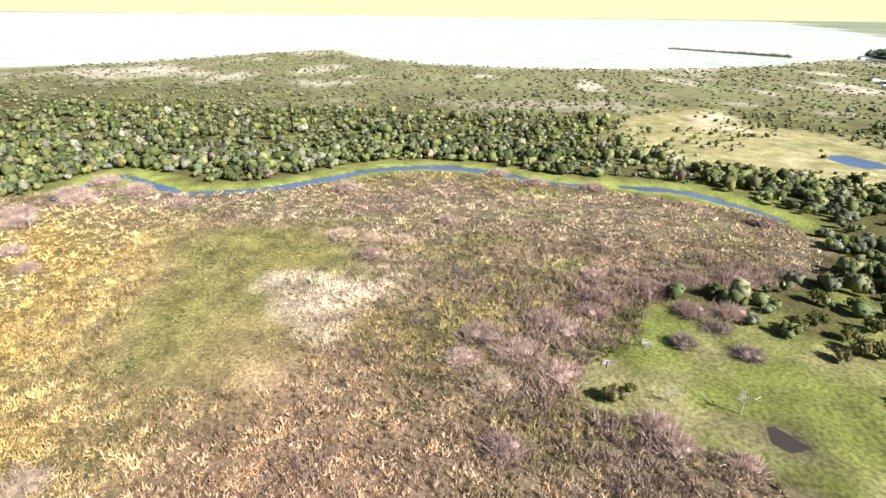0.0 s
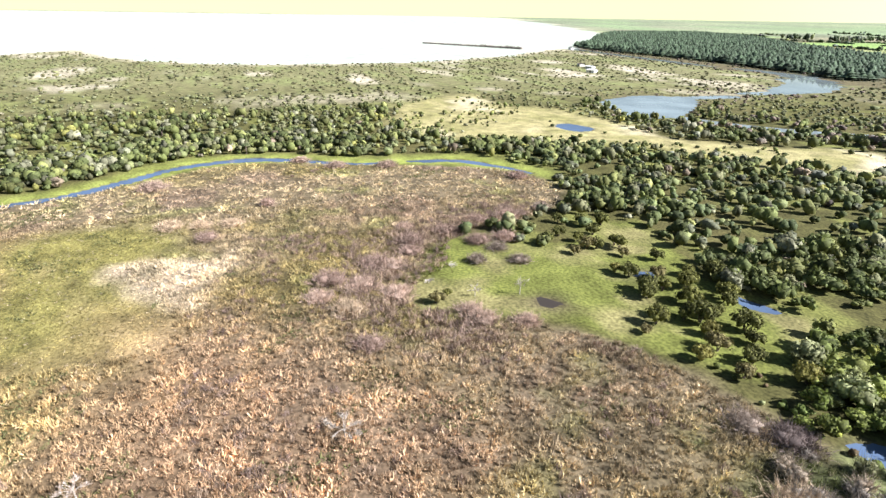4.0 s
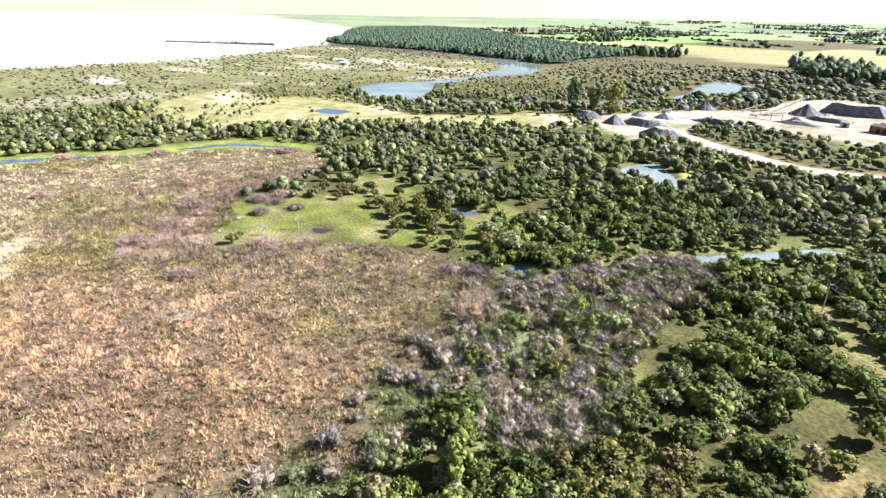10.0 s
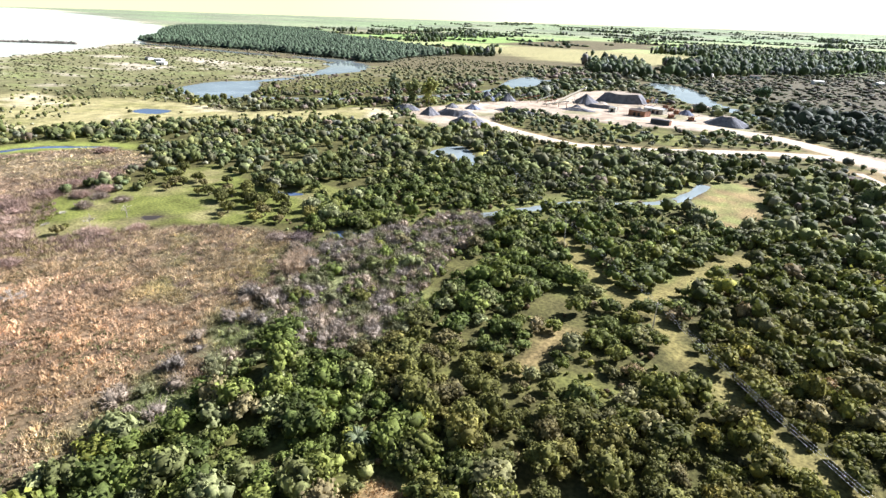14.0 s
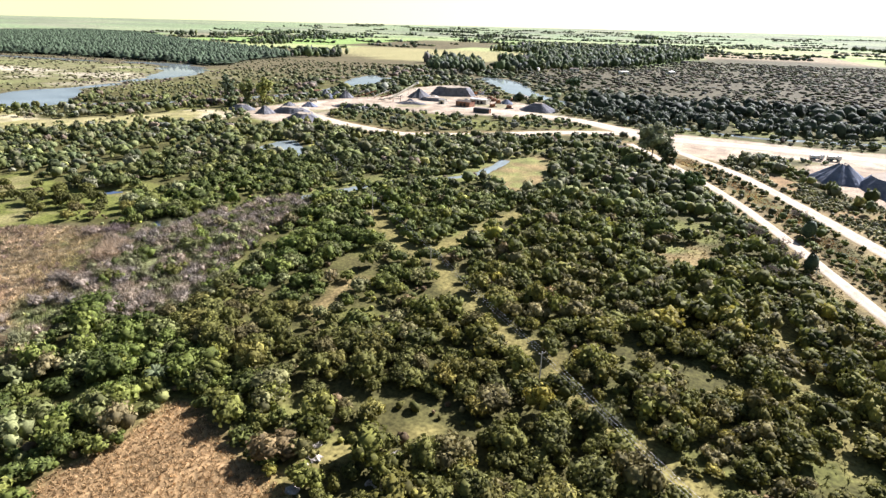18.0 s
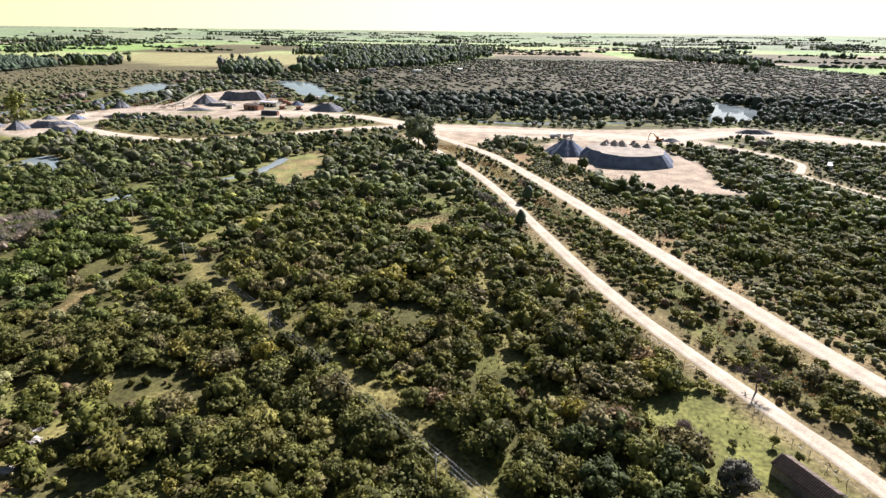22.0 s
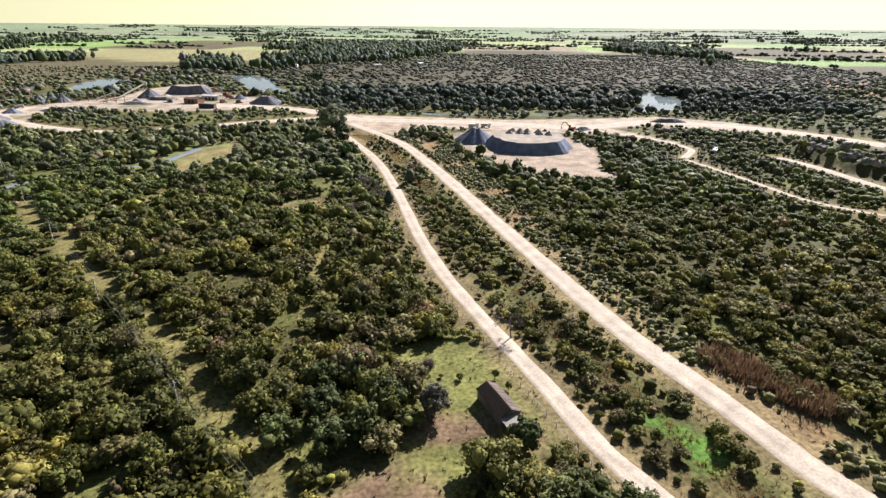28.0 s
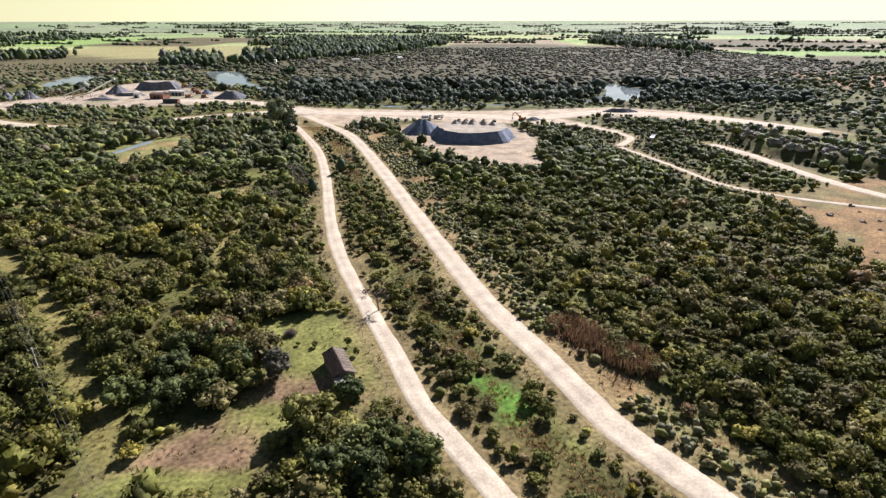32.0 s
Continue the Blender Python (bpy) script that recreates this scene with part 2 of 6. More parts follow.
WHITE_REED = spline([(-379, 72), (-389, 75), (-388, 98), (-391, 106), (-381, 107), (-370, 99), (-358, 99), (-355, 94), (-363, 87)], 5, True)
GOLD_REED = spline([(-411, -32), (-426, -13), (-410, 29), (-366, 46), (-336, 59), (-325, 80), (-306, 84), (-290, 60), (-290, 0), (-340, -60)], 5, True)
PINK_REED = spline([(-346, 97), (-338, 118), (-318, 137), (-300, 150), (-278, 140), (-250, 120), (-250, 90), (-301, 84), (-325, 89)], 5, True)
STRAW = spline([(-190, 112), (-187, 124), (-187, 138), (-176, 136), (-165, 130), (-151, 126), (-148, 116), (-170, 100)], 5, True)
PASTURE = spline([(-358, 155), (-380, 168), (-386, 184), (-368, 202), (-381, 232), (-382, 245), (-361, 242), (-331, 237), (-312, 246),
                  (-295, 223), (-297, 210), (-308, 201), (-320, 190), (-330, 182), (-335, 170), (-337, 159), (-346, 152)], 5, True)
FIELD = spline([(-599, 190), (-724, 279), (-658, 319), (-575, 349), (-511, 356), (-466, 415), (-432, 455), (-412, 424), (-433, 376),
                (-489, 321), (-507, 287), (-530, 239)], 5, True)
LAWN = spline([(-42, 150), (-26, 158), (-18, 153), (-14, 143), (-6, 128), (-10, 118), (-24, 110), (-26, 98), (-52, 96), (-46, 108), (-36, 118),
               (-34, 130), (-37, 140)], 5, True)
GARDEN = spline([(10, 130), (15, 129), (20, 121), (20, 115), (15, 115), (13, 123)], 5, True)
CLEAR_A = spline([(-184, 362), (-172, 384), (-158, 384), (-150, 328), (-164, 306), (-180, 334)], 5, True)
CLEAR_B = spline([(-184, 182), (-183, 200), (-179, 203), (-178, 188), (-180, 178)], 5, True)
CLEAR_C = spline([(-98, 262), (-84, 272), (-78, 258), (-90, 248)], 5, True)
TRACK_A = spline([(-146, 290), (-160, 260), (-168, 232), (-178, 230), (-193, 246), (-207, 262)])
TRACK_B = spline([(-168, 228), (-150, 204), (-133, 189), (-112, 170), (-88, 147), (-66, 122), (-52, 104)])
TRACK_C = spline([(-66, 226), (-70, 200), (-63, 180), (-66, 168)])
TRACK_D = spline([(-138, 150), (-146, 142), (-153, 132), (-154, 122)])
STREAM = spline([(-440, -36), (-474, -34), (-461, -5), (-456, 10), (-466, 38), (-482, 56), (-503, 77), (-512, 104), (-507, 127), (-492, 158),
                 (-488, 205), (-470, 226), (-455, 236)])
RIVER_LINE = spline([(-1400, 770), (-1229, 760), (-982, 772), (-863, 790), (-766, 755), (-702, 683), (-683, 599), (-662, 500), (-664, 442), (-636, 412),
                     (-594, 408), (-549, 424), (-505, 462), (-470, 520), (-440, 590), (-446, 670), (-452, 730), (-421, 830), (-345, 850),
                     (-263, 737), (-179, 621), (-110, 556), (-52, 519), (19, 522), (93, 537), (137, 552), (165, 590), (176, 640), (172, 700)])
LAKE = spline([(128, 542), (160, 548), (200, 600), (205, 640), (186, 690), (172, 660), (160, 610)], 5, True)
SMALL_POND = spline([(-563, 303), (-567, 317), (-549, 324), (-542, 308)], 5, True)
POND_A = spline([(-322, 344), (-316, 366), (-300, 352), (-283, 334), (-287, 325), (-305, 332)], 5, True)
PUDDLE = spline([(-338, 183), (-338, 186), (-336, 188.5), (-334.5, 187), (-335, 183)], 5, True)
PUDDLE_B = spline([(-346, 220), (-345, 224), (-342, 223), (-342, 218)], 5, True)
SWAMP = spline([(-326, 236), (-320, 239), (-316, 240), (-316, 238), (-320, 235)], 5, True)
SWAMP_B = spline([(-274, 214), (-272, 218), (-268, 219), (-269, 215)], 5, True)
CREEK = spline([(-180, 372), (-184, 341), (-195, 323), (-209, 312), (-222, 301), (-231, 284), (-247, 258)])
COAST = [(-700, -1500), (-800, -800), (-930, -500), (-1060, -400), (-1260, -310), (-1440, -190), (-1240, -100), (-1110, 60), (-1090, 200), (-1110, 330), (-1180, 460),
         (-1310, 620), (-1420, 700), (-1500, 850), (-1760, 1082), (-2200, 1330), (-2900, 1560), (-3900, 1750), (-5200, 1800)]
SEA_AREA = np.array(list(spline(COAST, 5)) + [(-5600, 1800), (-5600, -5200), (-700, -5200)])
PINE_WOOD = spline([(-1474, 818), (-1640, 960), (-2147, 1292), (-2700, 1850), (-2133, 1880), (-1402, 1430), (-1093, 1265), (-879, 1140), (-800, 1060), (-790, 930),
                    (-750, 812), (-821, 806), (-965, 828), (-1121, 828), (-1291, 808)], 4, True)
ROAD_1 = spline([(31, 70), (7, 109), (0, 121), (-7, 139), (-16, 160), (-29, 193), (-40, 231), (-52, 282), (-67, 336), (-83, 377), (-103, 422), (-118, 452)])
ROAD_2 = spline([(62, 78), (39, 110), (33, 122), (26, 139), (16, 161), (5, 194), (-11, 245), (-29, 303), (-56, 382), (-80, 425), (-106, 466)])
ROAD_A = spline([(-396, 530), (-385, 480), (-340, 444), (-289, 422), (-259, 418), (-217, 437), (-169, 470), (-130, 487), (-106, 480)])
ROAD_B = spline([(-270, 556), (-221, 549), (-167, 535), (-137, 512), (-99, 482), (-46, 478), (6, 470), (54, 456), (80, 461), (127, 485), (183, 467), (222, 437), (250, 400)])
ROAD_C = spline([(54, 456), (83, 436), (108, 410), (118, 385), (112, 370), (104, 358)])
ROAD_D = spline([(104, 354), (118, 310), (125, 282), (136, 266), (152, 254), (180, 240)])
ROAD_E = spline([(160, 362), (169, 335), (174, 304), (183, 270), (200, 240)])
QUARRY = spline([(-415, 445), (-420, 480), (-390, 560), (-363, 600), (-366, 690), (-330, 730), (-280, 650), (-210, 600), (-180, 556), (-160, 530),
                 (-231, 525), (-262, 512), (-300, 512), (-340, 520), (-360, 500), (-345, 450), (-330, 425), (-360, 412)], 4, True)
PAD = spline([(-30, 400), (-12, 440), (44, 425), (60, 380), (52, 330), (60, 312), (15, 316), (-14, 366)], 5, True)
MEADOW = spline([(-50, 440), (-32, 408), (-24, 372), (-12, 334), (14, 318), (46, 304), (66, 306), (54, 322), (20, 330), (-8, 352), (-18, 392), (-36, 444)], 5, True)
DIRT = spline([(140, 262), (162, 268), (215, 290), (205, 230), (138, 186), (133, 206), (140, 235)], 5, True)
YARD = np.array([(-145, 525), (-103, 506), (-47, 498), (16, 488), (81, 498), (140, 512), (193, 486), (226, 443), (214, 431), (168, 450), (122, 471), (87, 454),
                 (119, 406), (112, 398), (74, 431), (12, 440), (-45, 451), (-67, 422), (-89, 440), (-116, 474)], float)
BEND_A = spline([(-660, 400), (-682, 445), (-674, 490), (-640, 480), (-582, 418), (-580, 380), (-620, 384)], 5, True)
BEND_B = spline([(-795, 725), (-766, 758), (-690, 680), (-668, 605), (-705, 625), (-745, 690)], 5, True)
BEND_C = spline([(-445, 650), (-482, 750), (-474, 795), (-430, 715)], 5, True)
BEND_D = spline([(-334, 850), (-285, 828), (-228, 690), (-258, 690), (-295, 760)], 5, True)
THICKET = spline([(-250, 165), (-254, 189), (-264, 214), (-248, 257), (-231, 256), (-228, 219), (-217, 192), (-211, 171), (-226, 155)], 5, True)
WET_THICKET = spline([(-270, 185), (-275, 210), (-262, 224), (-250, 215), (-248, 180), (-236, 150), (-228, 128), (-240, 118), (-250, 150)], 5, True)
BROWN_PLAIN = spline([(-297, 960), (-120, 1290), (20, 1700), (330, 1640), (560, 1330), (640, 1150), (600, 900), (412, 760), (230, 700), (60, 640), (-111, 680)], 5, True)
PALE_FIELD = spline([(-900, 1380), (-860, 1640), (-420, 1580), (-380, 1280), (-540, 1120), (-700, 1180)], 5, True)
ROADS = [(ROAD_1, 5.4, "dirt_road"), (ROAD_2, 7.8, "haul_road"), (ROAD_A, 15, "quarry_road"), (ROAD_B, 20, "main_quarry_road"), (ROAD_C, 5, "side_track"),
         (ROAD_D, 3.6, "narrow_track"), (ROAD_E, 8, "pit_road")]
PONDS = [SMALL_POND, POND_A, PUDDLE, PUDDLE_B, SWAMP, SWAMP_B, LAKE, BEND_A, BEND_B, BEND_C, BEND_D]
SEA_LEVEL, WATER_LEVEL = -0.6, -0.22


def wet(x, y):
    """1 where water stands, falling to 0 at its banks."""
    neck = (x < -620) & (y > 470) & (y < 640)
    wide = (15 + 7 * wave(x, y, 160, 5)) * np.where(x > -620, 0.34, 1) * np.where((x > -105) & (x < 122) & (y < 610), 0.5, 1) * np.where(neck, 0.3, 1) * np.where(x < -860, 0.4, 1)
    near = np.clip(1.5 - away(RIVER_LINE, x, y, False, 60) / wide, 0, 1)
    # the marsh stream: pools strung along a bed that runs dry between them
    pool = 0.5 + 7.5 * np.clip(wave(x, y, 36, 6) - 0.42, 0, 1) + 0.9 * (y < 70)
    near = np.maximum(near, np.clip(1.6 - away(STREAM, x, y, False, 30) / pool, 0, 1))
    near = np.maximum(near, np.clip(1.6 - away(CREEK, x, y, False, 20) / (1.1 + 2.2 * wave(x, y, 20, 7)), 0, 1))
    for p in PONDS:
        near = np.maximum(near, within(p, x, y, 5))
    return near


def far_rise(x, y):
    r = np.hypot(x + 100, y - 60)
    s = np.clip((r - 2600) / 2200, 0, 1)
    return 42 * s * s * (3 - 2 * s)


def height(x, y):
    z = 0.5 * (wave(x, y, 9, 1) - 0.5) + 0.8 * (wave(x, y, 60, 2) - 0.5)
    flat = np.ones(np.shape(x))
    for line, wide, _ in ROADS:
        flat = np.minimum(flat, np.clip((away(line, x, y, False, 30) - wide / 2 - 1.5) / 6, 0, 1))
    for line, bank in ((STREAM, 14), (CREEK, 10), (RIVER_LINE, 48)):
        flat = np.minimum(flat, np.clip((away(line, x, y, False, 80) - bank) / 20, 0.12, 1))
    for p in (QUARRY, PAD, YARD):
        flat = np.minimum(flat, 1 - within(p, x, y, 6))
    z = z * flat + 0.02
    w = wet(x, y)
    z = z * (1 - w) - 0.9 * np.clip((w - 0.3) / 0.5, 0, 1)
    sea = within(SEA_AREA, x, y, 60)
    z = z * (1 - sea) - 3 * sea
    # quarry face beside the pit road
    pit = np.clip((away(np.array([(186, 372), (186, 345), (202, 316), (222, 296), (228, 270)]), x, y, False, 20) - 0) / 14, 0, 1)
    z = z + 7 * (1 - pit) ** 0.5 * (x > 176)
    return z + far_rise(x, y)


SCRUB_SOIL, MARSH_SOIL = (0.085, 0.079, 0.026), (0.3, 0.233, 0.145)


def soil(x, y, bare=True):
    """Base colour of the ground by what grows or lies there."""
    n1, n2, n3 = wave(x, y, 14, 11), wave(x, y, 45, 12), wave(x, y, 5, 13, 2)
    c = np.empty((len(x), 3))
    c[:] = SCRUB_SOIL
    wx = x + 9 * (wave(x, y, 11, 18) - 0.5)
    wy = y + 9 * (wave(x, y, 11, 19) - 0.5)

    def lay(mask, colour, amount=1.0):
        k = (np.clip(mask, 0, 1) * amount)[:, None]
        c[:] = c * (1 - k) + np.array(colour) * k

    lay((n2 - 0.45) * 4, (0.115, 0.1, 0.038), 0.6)
    lay((n1 - 0.54) * 6, (0.16, 0.166, 0.044), 0.85 - 0.2 * np.clip((260 - y) / 60, 0, 1) * (x > -200))
    # far plains north of the river
    plain = np.clip((y - 760 - 0.25 * x * (x < 0)) / 200, 0, 1)
    lay(plain, (0.13, 0.11, 0.055))
    cell = wave(np.floor(x / 340) * 61.7, np.floor(y / 230) * 37.3, 1.0, 21, 1)
    strip = np.clip((y - 1150 + 0.1 * x) / 120, 0, 1) * (1 - within(PINE_WOOD, x, y, 40))
    lay(strip * (cell > 0.34), (0.24, 0.34, 0.1))
    lay(strip * (cell > 0.55), (0.34, 0.37, 0.15))
    lay(strip * (cell > 0.78), (0.3, 0.24, 0.14))
    lay(within(BROWN_PLAIN, x, y, 60), (0.1, 0.088, 0.05), 0.95)
    lay(within(PALE_FIELD, x, y, 20), (0.31, 0.28, 0.125))
    lay(within(np.array([(443, 830), (560, 830), (560, 690), (424, 640)]), x, y, 20), (0.3, 0.19, 0.1))
    # pale green over the farthest land, distance haze put into its colour
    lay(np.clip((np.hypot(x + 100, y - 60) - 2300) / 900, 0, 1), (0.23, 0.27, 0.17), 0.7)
    # dunes towards the coast
    dune = np.clip((-x - 640 + 0.1 * y) / 220, 0, 1) * (y < 760)
    lay(dune, (0.2, 0.188, 0.088), 0.85)
    lay(dune * np.clip((n1 - 0.5) * 6, 0, 1), (0.2, 0.22, 0.08), 0.7)
    lay(dune * np.clip((wave(x, y, 55, 15) - 0.62) * 9, 0, 1), (0.46, 0.4, 0.28))
    lay(np.clip(1 - away(np.array(COAST), x, y, False, 70) / 55, 0, 1), (0.6, 0.52, 0.38))
    lay(within(PINE_WOOD, x, y, 20), (0.06, 0.07, 0.04))
    fld = within(FIELD, x + 40 * (wave(x, y, 45, 58) - 0.5), y + 40 * (wave(x, y, 45, 59) - 0.5), 14)
    lay(fld, (0.33, 0.29, 0.13))
    lay(fld * np.clip((n1 - 0.48) * 7, 0, 1), (0.22, 0.205, 0.075), 0.75)
    lay(fld * np.clip((wave(x, y, 40, 16) - 0.55) * 8, 0, 1), (0.5, 0.43, 0.27))
    # marsh
    lay(within(MARSH, wx, wy, 4), MARSH_SOIL)
    m = within(MARSH, wx, wy, 4)
    lay(m * np.clip((n2 - 0.5) * 5, 0, 1), (0.25, 0.2, 0.09))
    lay(m * np.clip((wave(x, y, 28, 20) - 0.52) * 6, 0, 1), (0.26, 0.188, 0.135), 0.8)
    lay(m * np.clip((n1 - 0.6) * 6, 0, 1), (0.26, 0.25, 0.1), 0.6)
    lay(within(GOLD_REED, wx, wy, 45), (0.375, 0.27, 0.1))
    lay(within(GOLD_REED, wx, wy, 45) * np.clip((n1 - 0.5) * 5, 0, 1), (0.32, 0.26, 0.12), 0.7)
    lay(within(PINK_REED, wx, wy, 30), (0.365, 0.27, 0.19))
    lay(within(PINK_REED, wx, wy, 16) * np.clip((n1 - 0.5) * 5, 0, 1), (0.25, 0.185, 0.1), 0.8)
    lay(within(GREEN_REED, wx, wy, 16) * np.clip(0.5 + 1.1 * n1, 0, 1), (0.17, 0.15, 0.052))
    lay(within(GREEN_HOLLOW, wx, wy, 14), (0.2, 0.17, 0.08), 0.9)
    lay(within(RUST_REED, wx, wy, 40), (0.36, 0.235, 0.14), 0.7)
    lay(within(WHITE_REED, wx, wy, 9) * np.clip(0.5 + n3, 0, 1), (0.47, 0.38, 0.28))
    c[:] = c * (1 + m[:, None] * np.array((0.28, 0.29, 0.2)))
    lay(within(WET_THICKET, wx, wy, 8) * np.clip((n1 - 0.4) * 6, 0, 1), (0.21, 0.23, 0.09))
    lay(within(THICKET, wx, wy, 6) * np.clip((wave(x, y, 9, 60) - 0.45) * 6, 0, 1), (0.17, 0.18, 0.075))
    lay(within(STRAW, x, y, 3), (0.3, 0.2, 0.095))
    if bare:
        c *= (1 - 0.62 * within(MARSH, x, y, 5) * (1 - 0.8 * within(GREEN_REED, wx, wy, 22)))[:, None]  # wet peat and the shade between tussocks, both put into the colour
    # grass
    lay(np.clip(1.2 - away(STREAM, x, y, False, 30) / 14, 0, 1) * (1 - within(MARSH, x, y, 6)), (0.24, 0.27, 0.06))
    lay(within(PASTURE, wx, wy, 4), (0.135, 0.146, 0.034))
    lay(within(PASTURE, wx, wy, 4) * np.clip((n1 - 0.56) * 6, 0, 1), (0.23, 0.2, 0.085), 0.8)
    for p in (PUDDLE, PUDDLE_B):
        lay(within(p, wx, wy, 16), (0.045, 0.036, 0.027), 0.95)
    lay(np.clip(1.6 - away(CREEK, x, y, False, 30) / 9, 0, 1), (0.19, 0.2, 0.06), 0.85)
    for p in (CLEAR_A, CLEAR_B, CLEAR_C):
        lay(within(p, wx, wy, 6), (0.235, 0.175, 0.075))
        lay(within(p, wx, wy, 6) * np.clip((n1 - 0.5) * 6, 0, 1), (0.2, 0.205, 0.065))
    for line, wide in ((TRACK_A, 2.8), (TRACK_B, 2.4), (TRACK_C, 1.8), (TRACK_D, 1.8)):
        lay(np.clip(1.8 - away(line, wx, wy, False, 20) / wide, 0, 1), (0.2, 0.17, 0.058))
    lay(within(LAWN, x, y, 4), (0.17, 0.168, 0.048))
    lay(within(LAWN, x, y, 4) * np.clip((wave(x, y, 14, 17) - 0.55) * 7 + (124 - y) / 10 - 3 * np.clip((104 - y) / 5, 0, 1), 0, 1), (0.19, 0.125, 0.07))
    lay(np.clip(1.5 - away(np.array([(-276, 322), (-300, 372)]), x, y, False, 10) / 3, 0, 1), (0.42, 0.4, 0.1))
    # verges, pads and tracks
    between = np.clip(1 - (away(ROAD_1, x, y, False, 40) - 2) / 12, 0, 1) * np.clip(1 - (away(ROAD_2, x, y, False, 40) - 2) / 28, 0, 1)
    lay(between, (0.27, 0.165, 0.07), 0.9)
    lay(between * np.clip((n1 - 0.55) * 7, 0, 1), (0.19, 0.165, 0.065), 0.7)
    verge = np.clip(1 - (away(ROAD_2, x, y, False, 40) - 12 - 8 * np.clip((y - 240) / 60, 0, 1)) / 4, 0, 1) * (x > np.interp(y, ROAD_2[:, 1], ROAD_2[:, 0])) * (y < 410)
    verge = np.maximum(verge, within(MEADOW, x, y, 6))
    lay(verge, (0.19, 0.17, 0.07), 0.9)
    lay(verge * np.clip((n1 - 0.52) * 7, 0, 1), (0.25, 0.15, 0.07), 0.8)
    for line, wide, _ in ROADS:
        lay(np.clip(1.4 - (away(line, x, y, False, 40) - wide / 2) / (3 + 3 * n3), 0, 1), (0.24, 0.18, 0.085), 0.8)
    lay(within(GARDEN, wx, wy, 2), (0.1, 0.2, 0.03))
    lay(within(DIRT, wx, wy, 10), (0.25, 0.155, 0.068))
    lay(within(DIRT, wx, wy, 10) * np.clip((n1 - 0.52) * 7, 0, 1), (0.16, 0.14, 0.055), 0.8)
    lay(within(QUARRY, x, y, 8), (0.42, 0.34, 0.245))
    lay(within(QUARRY, x, y, 8) * np.clip((wave(x, y, 22, 55) - 0.5) * 7, 0, 1), (0.3, 0.235, 0.16), 0.8)
    lay(within(QUARRY, x, y, 8) * np.clip((wave(x, y, 34, 56) - 0.62) * 9, 0, 1), (0.2, 0.19, 0.09), 0.8)
    lay(within(PAD, x, y, 8), (0.36, 0.28, 0.19))
    lay(within(YARD, x, y, 5), (0.43, 0.345, 0.24))
    lay(within(YARD, x, y, 5) * np.clip((wave(x, y, 16, 57) - 0.55) * 7, 0, 1), (0.36, 0.275, 0.18), 0.7)
    lay(np.clip((wet(x, y) - 0.25) * 4, 0, 1), (0.11, 0.085, 0.05))
    deep = 0.3 + 0.5 * m
    return np.clip(c * (1 + deep * (n3 - 0.5))[:, None], 0, 0.8)


# ---------------------------------------------------------------- ground, sea, roads, water
def axis(lo, hi, step, end_lo, end_hi):
    mid = np.arange(lo, hi + step, step)
    left, right, s = [lo], [mid[-1]], step
    while left[-1] > end_lo:
        s *= 1.09
        left.append(left[-1] - s)
    s = step
    while right[-1] < end_hi:
        s *= 1.09
        right.append(right[-1] + s)
    return np.r_[left[:0:-1], mid, right[1:]]


gx, gy = axis(-530, 240, 3.0, -5600, 5600), axis(-40, 560, 3.0, -5600, 5600)
GX, GY = np.meshgrid(gx, gy)
fx, fy = GX.ravel(), GY.ravel()
nx, ny = len(gx), len(gy)
idx = np.arange(nx * ny).reshape(ny, nx)
quads = np.stack([idx[:-1, :-1], idx[:-1, 1:], idx[1:, 1:], idx[1:, :-1]], -1).reshape(-1, 4)
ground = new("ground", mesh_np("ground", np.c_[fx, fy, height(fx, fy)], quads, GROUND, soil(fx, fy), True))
tagged(ground, "flat coastal land with scrub soil, marsh and fields", "ground", kind="structure")

# the sea: a sheet beyond the coast, level near the shore
sr, sa = np.r_[np.linspace(600, 2600, 12), np.linspace(2800, 5600, 14)], np.linspace(radians(70), radians(275), 90)
SR, SA = np.meshgrid(sr, sa)
wx, wy = (-100 + SR * np.cos(SA)).ravel(), (60 + SR * np.sin(SA)).ravel()
idx = np.arange(len(wx)).reshape(SR.shape)
quads = np.stack([idx[:-1, :-1], idx[:-1, 1:], idx[1:, 1:], idx[1:, :-1]], -1).reshape(-1, 4)
keep = within(SEA_AREA, wx, wy, 1)[quads].max(1) > 0
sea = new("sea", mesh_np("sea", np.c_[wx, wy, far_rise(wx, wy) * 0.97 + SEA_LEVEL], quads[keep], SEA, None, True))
tagged(sea, "calm pale green sea under hazy light", "sea", kind="structure")


